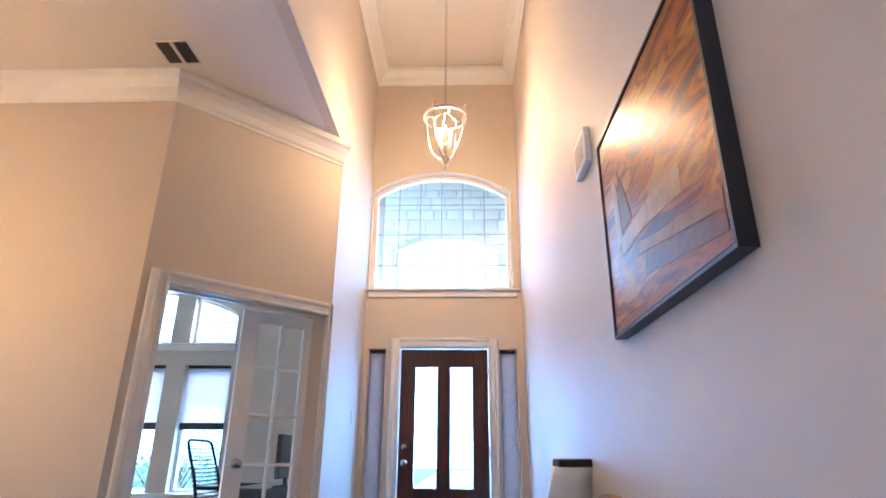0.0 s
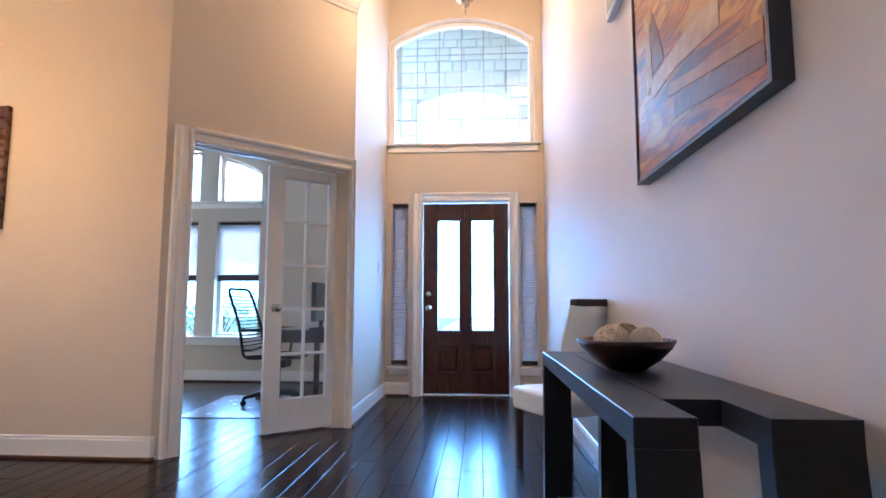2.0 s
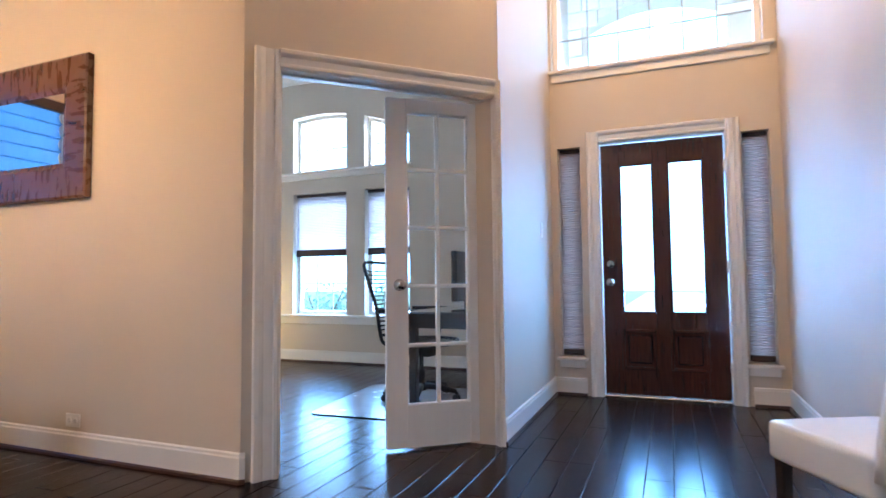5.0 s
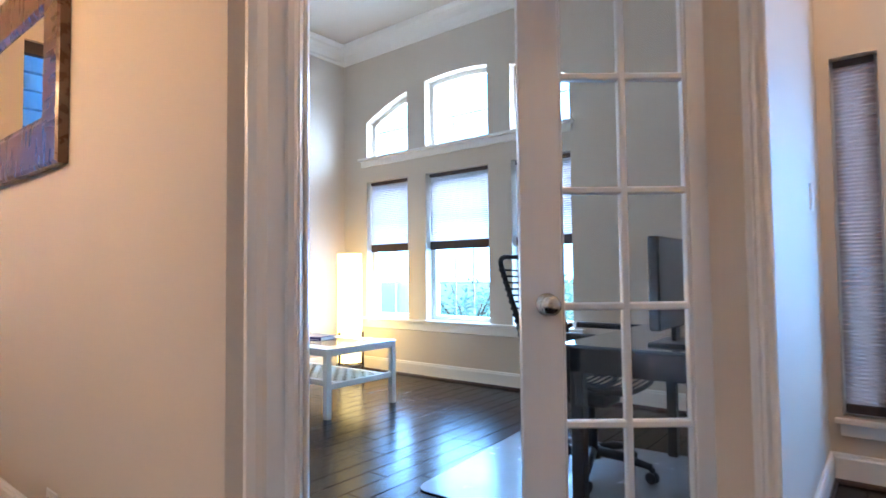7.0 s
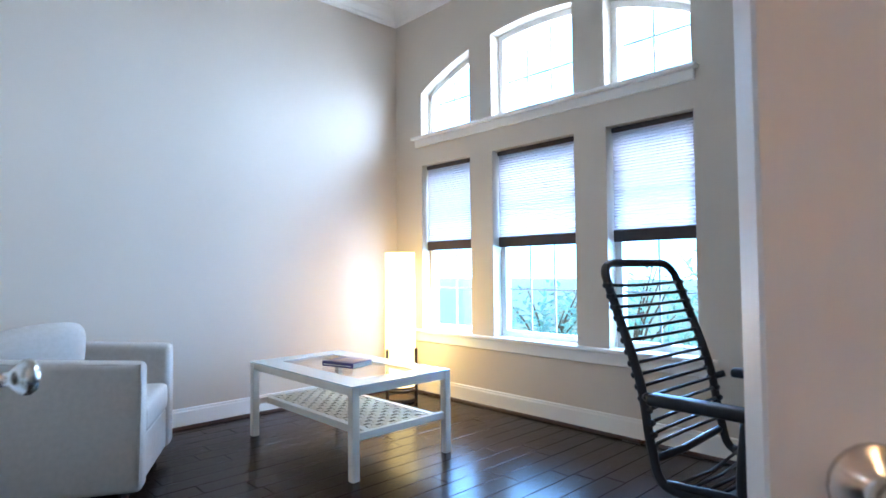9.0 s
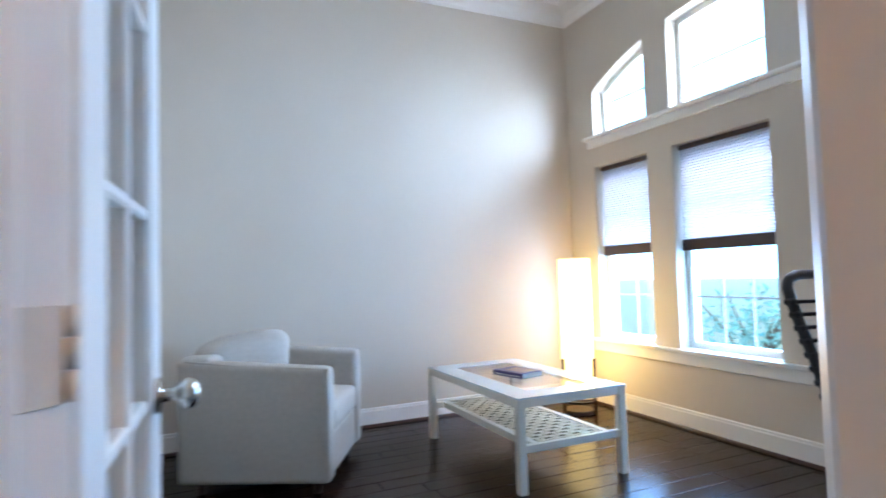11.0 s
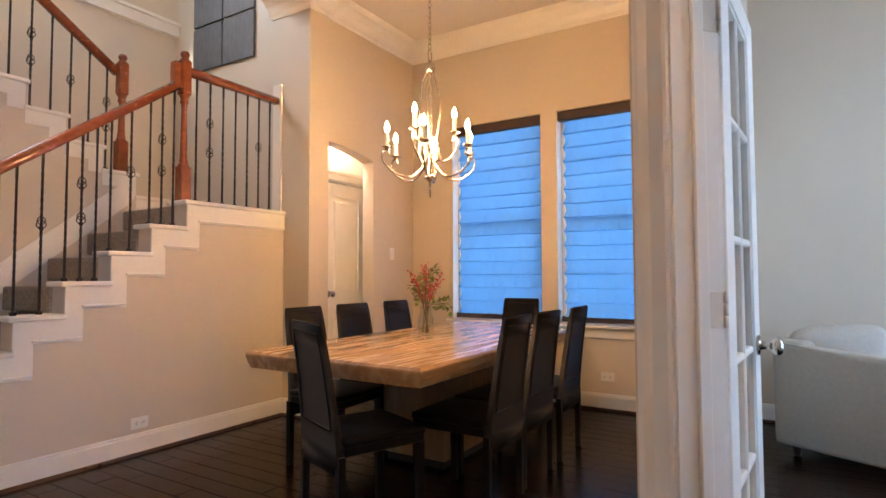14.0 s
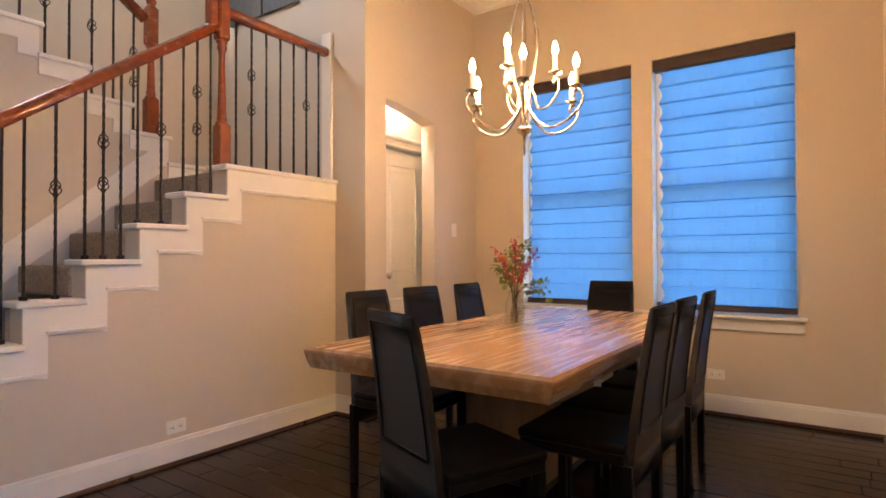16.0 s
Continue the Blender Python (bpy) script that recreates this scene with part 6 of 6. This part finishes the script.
def rail_bar(name, a, b, label):
    a, b = Vector(a), Vector(b)
    d = (b - a).normalized()
    side = d.cross(Vector((0, 0, 1))).normalized()
    up = side.cross(d)
    prof = [(-0.030, -0.018), (-0.033, 0.004), (-0.028, 0.022), (-0.014, 0.034), (0.014, 0.034), (0.028, 0.022), (0.033, 0.004), (0.030, -0.018), (0.022, -0.030), (-0.022, -0.030)]
    bm = bmesh.new()
    va = [bm.verts.new(a + side * u + up * v) for u, v in prof]
    vb = [bm.verts.new(b + side * u + up * v) for u, v in prof]
    bm.faces.new(va), bm.faces.new(vb[::-1])
    for i in range(len(prof)):
        bm.faces.new((va[i], va[(i + 1) % len(prof)], vb[(i + 1) % len(prof)], vb[i]))
    solid(name, bm, RAIL, label, "handrail", "", True)


def baluster(x, y, z0, z1, style):
    t = thing("baluster", ("black iron baluster with two basket twists", "black iron baluster with one basket twist", "black twisted iron baluster")[style], "baluster", at(x, y, z0), "iron stair balusters")
    h = z1 - z0
    bm = bmesh.new()
    n = 44
    rows = []
    for k in range(n + 1):
        z = h * k / n
        f = z / h
        tw = 0 if (f < 0.22 or f > 0.90) else (f - 0.22) * 30
        if style == 2 and f > 0.62 and f < 0.9:
            tw = (0.62 - 0.22) * 30
        rows.append([bm.verts.new((0.0068 * 1.2 * math.cos(tw + math.pi / 4 + i * math.pi / 2), 0.0068 * 1.2 * math.sin(tw + math.pi / 4 + i * math.pi / 2), z)) for i in range(4)])
    for a, b in zip(rows, rows[1:]):
        for i in range(4):
            bm.faces.new((a[i], a[(i + 1) % 4], b[(i + 1) % 4], b[i]))
    part("bar", bm, IRON, t)
    part("shoe", box((-0.015, -0.015, 0), (0.015, 0.015, 0.022), 0.004), IRON, t)
    for zc in ((0.42, 0.66), (0.56,), ())[style]:
        bm = bmesh.new()
        for i in range(4):
            pts = []
            for k in range(11):
                u = k / 10
                a = i * math.pi / 2 + u * 3.4
                r = 0.005 + 0.021 * math.sin(math.pi * u)
                pts.append((r * math.cos(a), r * math.sin(a), h * zc - 0.042 + 0.084 * u))
            add_tube(bm, pts, 0.0032, 5)
        part("basket", bm, IRON, t, "", True)
    return t


BY0 = STAIR_Y - 0.075
newel(-2.90, BY0, LAND, 1.10, "turned red-brown newel post on the half wall")
newel(-2.87, -0.66, 1.98, 0.95, "turned red-brown newel post on the upper flight")
slope = RISE / RUN
rail_z = lambda x: 2.545 + (-2.86 - x) * slope
low_x = -0.62
rail_bar("stair_handrail", (-2.862, BY0, rail_z(-2.862)), (low_x, BY0, rail_z(low_x)), "glossy red-brown wooden handrail down the stairs")
rail_bar("landing_handrail", (-2.94, BY0, 2.655), (-3.765, BY0, 2.655), "glossy red-brown wooden handrail along the landing")
solid("rail_gooseneck", box((-2.862, BY0 - 0.031, rail_z(-2.862) - 0.03), (-2.80, BY0 + 0.031, 2.70), 0.01), RAIL, "red-brown upright easing beside the newel", "handrail")
up_z = lambda x: 2.76 + (x + 2.84) * (0.178 / RUN)
rail_bar("upper_handrail", (-2.83, -0.66, up_z(-2.83)), (-0.9, -0.66, up_z(-0.9)), "glossy red-brown wooden handrail up the upper flight")
n = 0
for i, (x, z) in enumerate(steps[:-1]):
    k = 3 if i % 2 else 2
    for j in range(k):
        xx = x - 0.03 - RUN * j / k
        baluster(xx, BY0, z, rail_z(xx) - 0.028, (2, 1, 2, 0, 2)[n % 5])
        n += 1
for j in range(7):
    xx = -3.00 - 0.115 * j
    baluster(xx, BY0, LAND, 2.628, (2, 0, 2, 2, 2, 1, 2)[j])
n = 0
for i, (x, z) in enumerate(UP[1:8]):
    for j in range(2):
        xx = x + 0.07 + RUN * j / 2
        baluster(xx, -0.66, z, up_z(xx) - 0.03, (2, 0, 2, 1)[n % 4])
        n += 1
solid("rail_post", box((-3.79, BY0 - 0.05, LAND), (-3.765, BY0 + 0.05, 2.80), 0.004), WHITE, "white painted board where the rail meets the pier", "trim", "structure")
for y in (-0.21, -0.655):
    for z in (3.13, 3.575):
        p = thing("art_panel", "square textured grey art panel on the landing wall", "wall art", at(-3.80, y, z), "grey panels on the landing wall")
        part("panel", box((0.001, -0.425, 0.0), (0.028, 0.0, 0.425), 0.004), GREY_ART, p)


# ---- outside greenery, porch stones, floor planks ----
def shrub(x, y, w, h, seed, label):
    rng = random.Random(seed)
    t = thing("shrub", label, "shrub", at(x, y, -0.2), "shrubs outside the office")
    bm, lv = bmesh.new(), bmesh.new()
    for k in range(9):
        a, r = rng.uniform(0, 6.283), rng.uniform(0.2, 0.9)
        tip = Vector((math.cos(a) * w * r, math.sin(a) * w * 0.6 * r, h * rng.uniform(0.6, 1.0)))
        add_tube(bm, [(0, 0, 0), tip * 0.5 + Vector((0, 0, h * 0.12)), tip], [0.02, 0.012, 0.005], 5)
    for k in range(620):
        a, r, u = rng.uniform(0, 6.283), math.sqrt(rng.random()), rng.random()
        ridge = 0.75 + 0.25 * math.sin(a * 3 + seed)
        p = Vector((math.cos(a) * w * r * ridge, math.sin(a) * w * 0.6 * r, h * (0.08 + 0.92 * u * (1.0 - 0.35 * r * r))))
        d = Vector((rng.gauss(0, 1), rng.gauss(0, 1), rng.gauss(0.3, 0.7))).normalized()
        m = Matrix.Translation(p) @ d.to_track_quat("X", "Z").to_matrix().to_4x4()
        L, ww = rng.uniform(0.06, 0.13), rng.uniform(0.018, 0.035)
        v = [lv.verts.new(m @ Vector(c)) for c in ((0, 0, 0), (L * 0.4, ww, 0.012), (L, 0, -0.01), (L * 0.4, -ww, 0.012))]
        lv.faces.new(v)
    part("branches", bm, TWIG, t)
    part("foliage", lv, LEAF, t, "glossy green leaves")


for k, (x, y, w, h) in enumerate(((-4.3, 8.9, 0.85, 1.35), (-3.0, 8.7, 0.9, 1.7), (-5.6, 9.4, 0.8, 1.1), (-2.0, 9.2, 0.8, 1.9), (-3.7, 10.6, 1.2, 1.5))):
    shrub(x, y, w, h, 20 + k, "leafy green shrub outside the windows")

# porch stones
rng = random.Random(4)
porch = bpy.data.objects["porch_wall"]
sizes = {}
z = 2.35
while z < 5.25:
    hgt = rng.choice((0.14, 0.18, 0.22))
    x = -1.28
    while x < 1.08:
        wid = rng.choice((0.22, 0.30, 0.42))
        key = (hgt, wid)
        cx, cz = x + wid / 2, z + hgt / 2
        inside = -1.06 < cx < 0.66 and z < P_ARC(min(max(cx, -1.05), 0.65) + 1.5) + 0.02
        if not inside and x + wid < 1.1:
            if key not in sizes:
                sizes[key] = mesh_of("stone", box((-wid / 2 + 0.006, -0.03, -hgt / 2 + 0.006), (wid / 2 - 0.006, 0.02, hgt / 2 - 0.006), 0.012), STONE)
            o = new("stone", sizes[key])
            o.parent = porch
            o.matrix_basis = at(cx, 8.598 - rng.uniform(0, 0.012), cz)
        x += wid
    z += hgt

# floor planks: nearest ones are pieces of the floor, the rest is joined
rng = random.Random(9)
floor = bpy.data.objects["floor"]
PW = 0.127
rest = bmesh.new()
kinds = {}
near_count = 0
x = -5.577
while x < RIGHT_X:
    y = -1.41 - rng.uniform(0, 0.9)
    while y < 6.97:
        L = rng.choice((0.45, 0.75, 0.95, 1.2))
        a, b = y, y + L
        y = b
        xa, xb = x, min(x + PW, RIGHT_X)
        cx, cy = (xa + xb) / 2, (a + b) / 2
        if b > 6.98 and cx < LEFT_X - 0.2:
            b = 6.98
        if b > FRONT_Y and cx > LEFT_X - 0.1:
            b = FRONT_Y + 0.0
        a = max(a, -1.40)
        cy = (a + b) / 2
        if b - a < 0.06 or (cx < -3.9 and b < 0.3):
            continue
        near = (cx > -3.2 and 0.9 < cy) and abs(b - a - L) < 1e-6 and near_count < 300 and xb - xa > PW - 1e-4
        dz = rng.uniform(-0.0007, 0.0007)
        if near:
            if L not in kinds:
                kinds[L] = mesh_of("plank", box((-PW / 2 + 0.0012, -L / 2 + 0.0012, -0.012), (PW / 2 - 0.0012, L / 2 - 0.0012, 0), 0.0022), PLANK)
            o = new("plank", kinds[L])
            o.parent = floor
            o.matrix_basis = pose(cx, cy, dz, rng.uniform(-0.03, 0.03), rng.uniform(-0.16, 0.16), 0)
            near_count += 1
        else:
            c = [(xa + 0.0012, a + 0.0012), (xb - 0.0012, a + 0.0012), (xb - 0.0012, b - 0.0012), (xa + 0.0012, b - 0.0012)]
            inner = [(xa + 0.0034, a + 0.0034), (xb - 0.0034, a + 0.0034), (xb - 0.0034, b - 0.0034), (xa + 0.0034, b - 0.0034)]
            lo = [rest.verts.new((p, q, -0.006)) for p, q in c]
            ed = [rest.verts.new((p, q, -0.0022 + dz)) for p, q in c]
            tp = [rest.verts.new((p, q, dz)) for p, q in inner]
            for r1, r2 in ((lo, ed), (ed, tp)):
                for i in range(4):
                    rest.faces.new((r1[i], r1[(i + 1) % 4], r2[(i + 1) % 4], r2[i]))
            rest.faces.new(tp)
    x += PW
me = bpy.data.meshes.new("planks")
rest.to_mesh(me)
rest.free()
PLANK_REST = PLANK.copy()
info = [nd for nd in PLANK_REST.node_tree.nodes if nd.bl_idname == "ShaderNodeObjectInfo"][0]
geo = PLANK_REST.node_tree.nodes.new("ShaderNodeNewGeometry")
to = [l.to_socket for l in PLANK_REST.node_tree.links if l.from_node == info][0]
PLANK_REST.node_tree.links.new(geo.outputs["Random Per Island"], to)
me.materials.append(PLANK_REST)
ob = new("plank_field", me)
ob.parent = floor
ob["kind"] = "stuff"
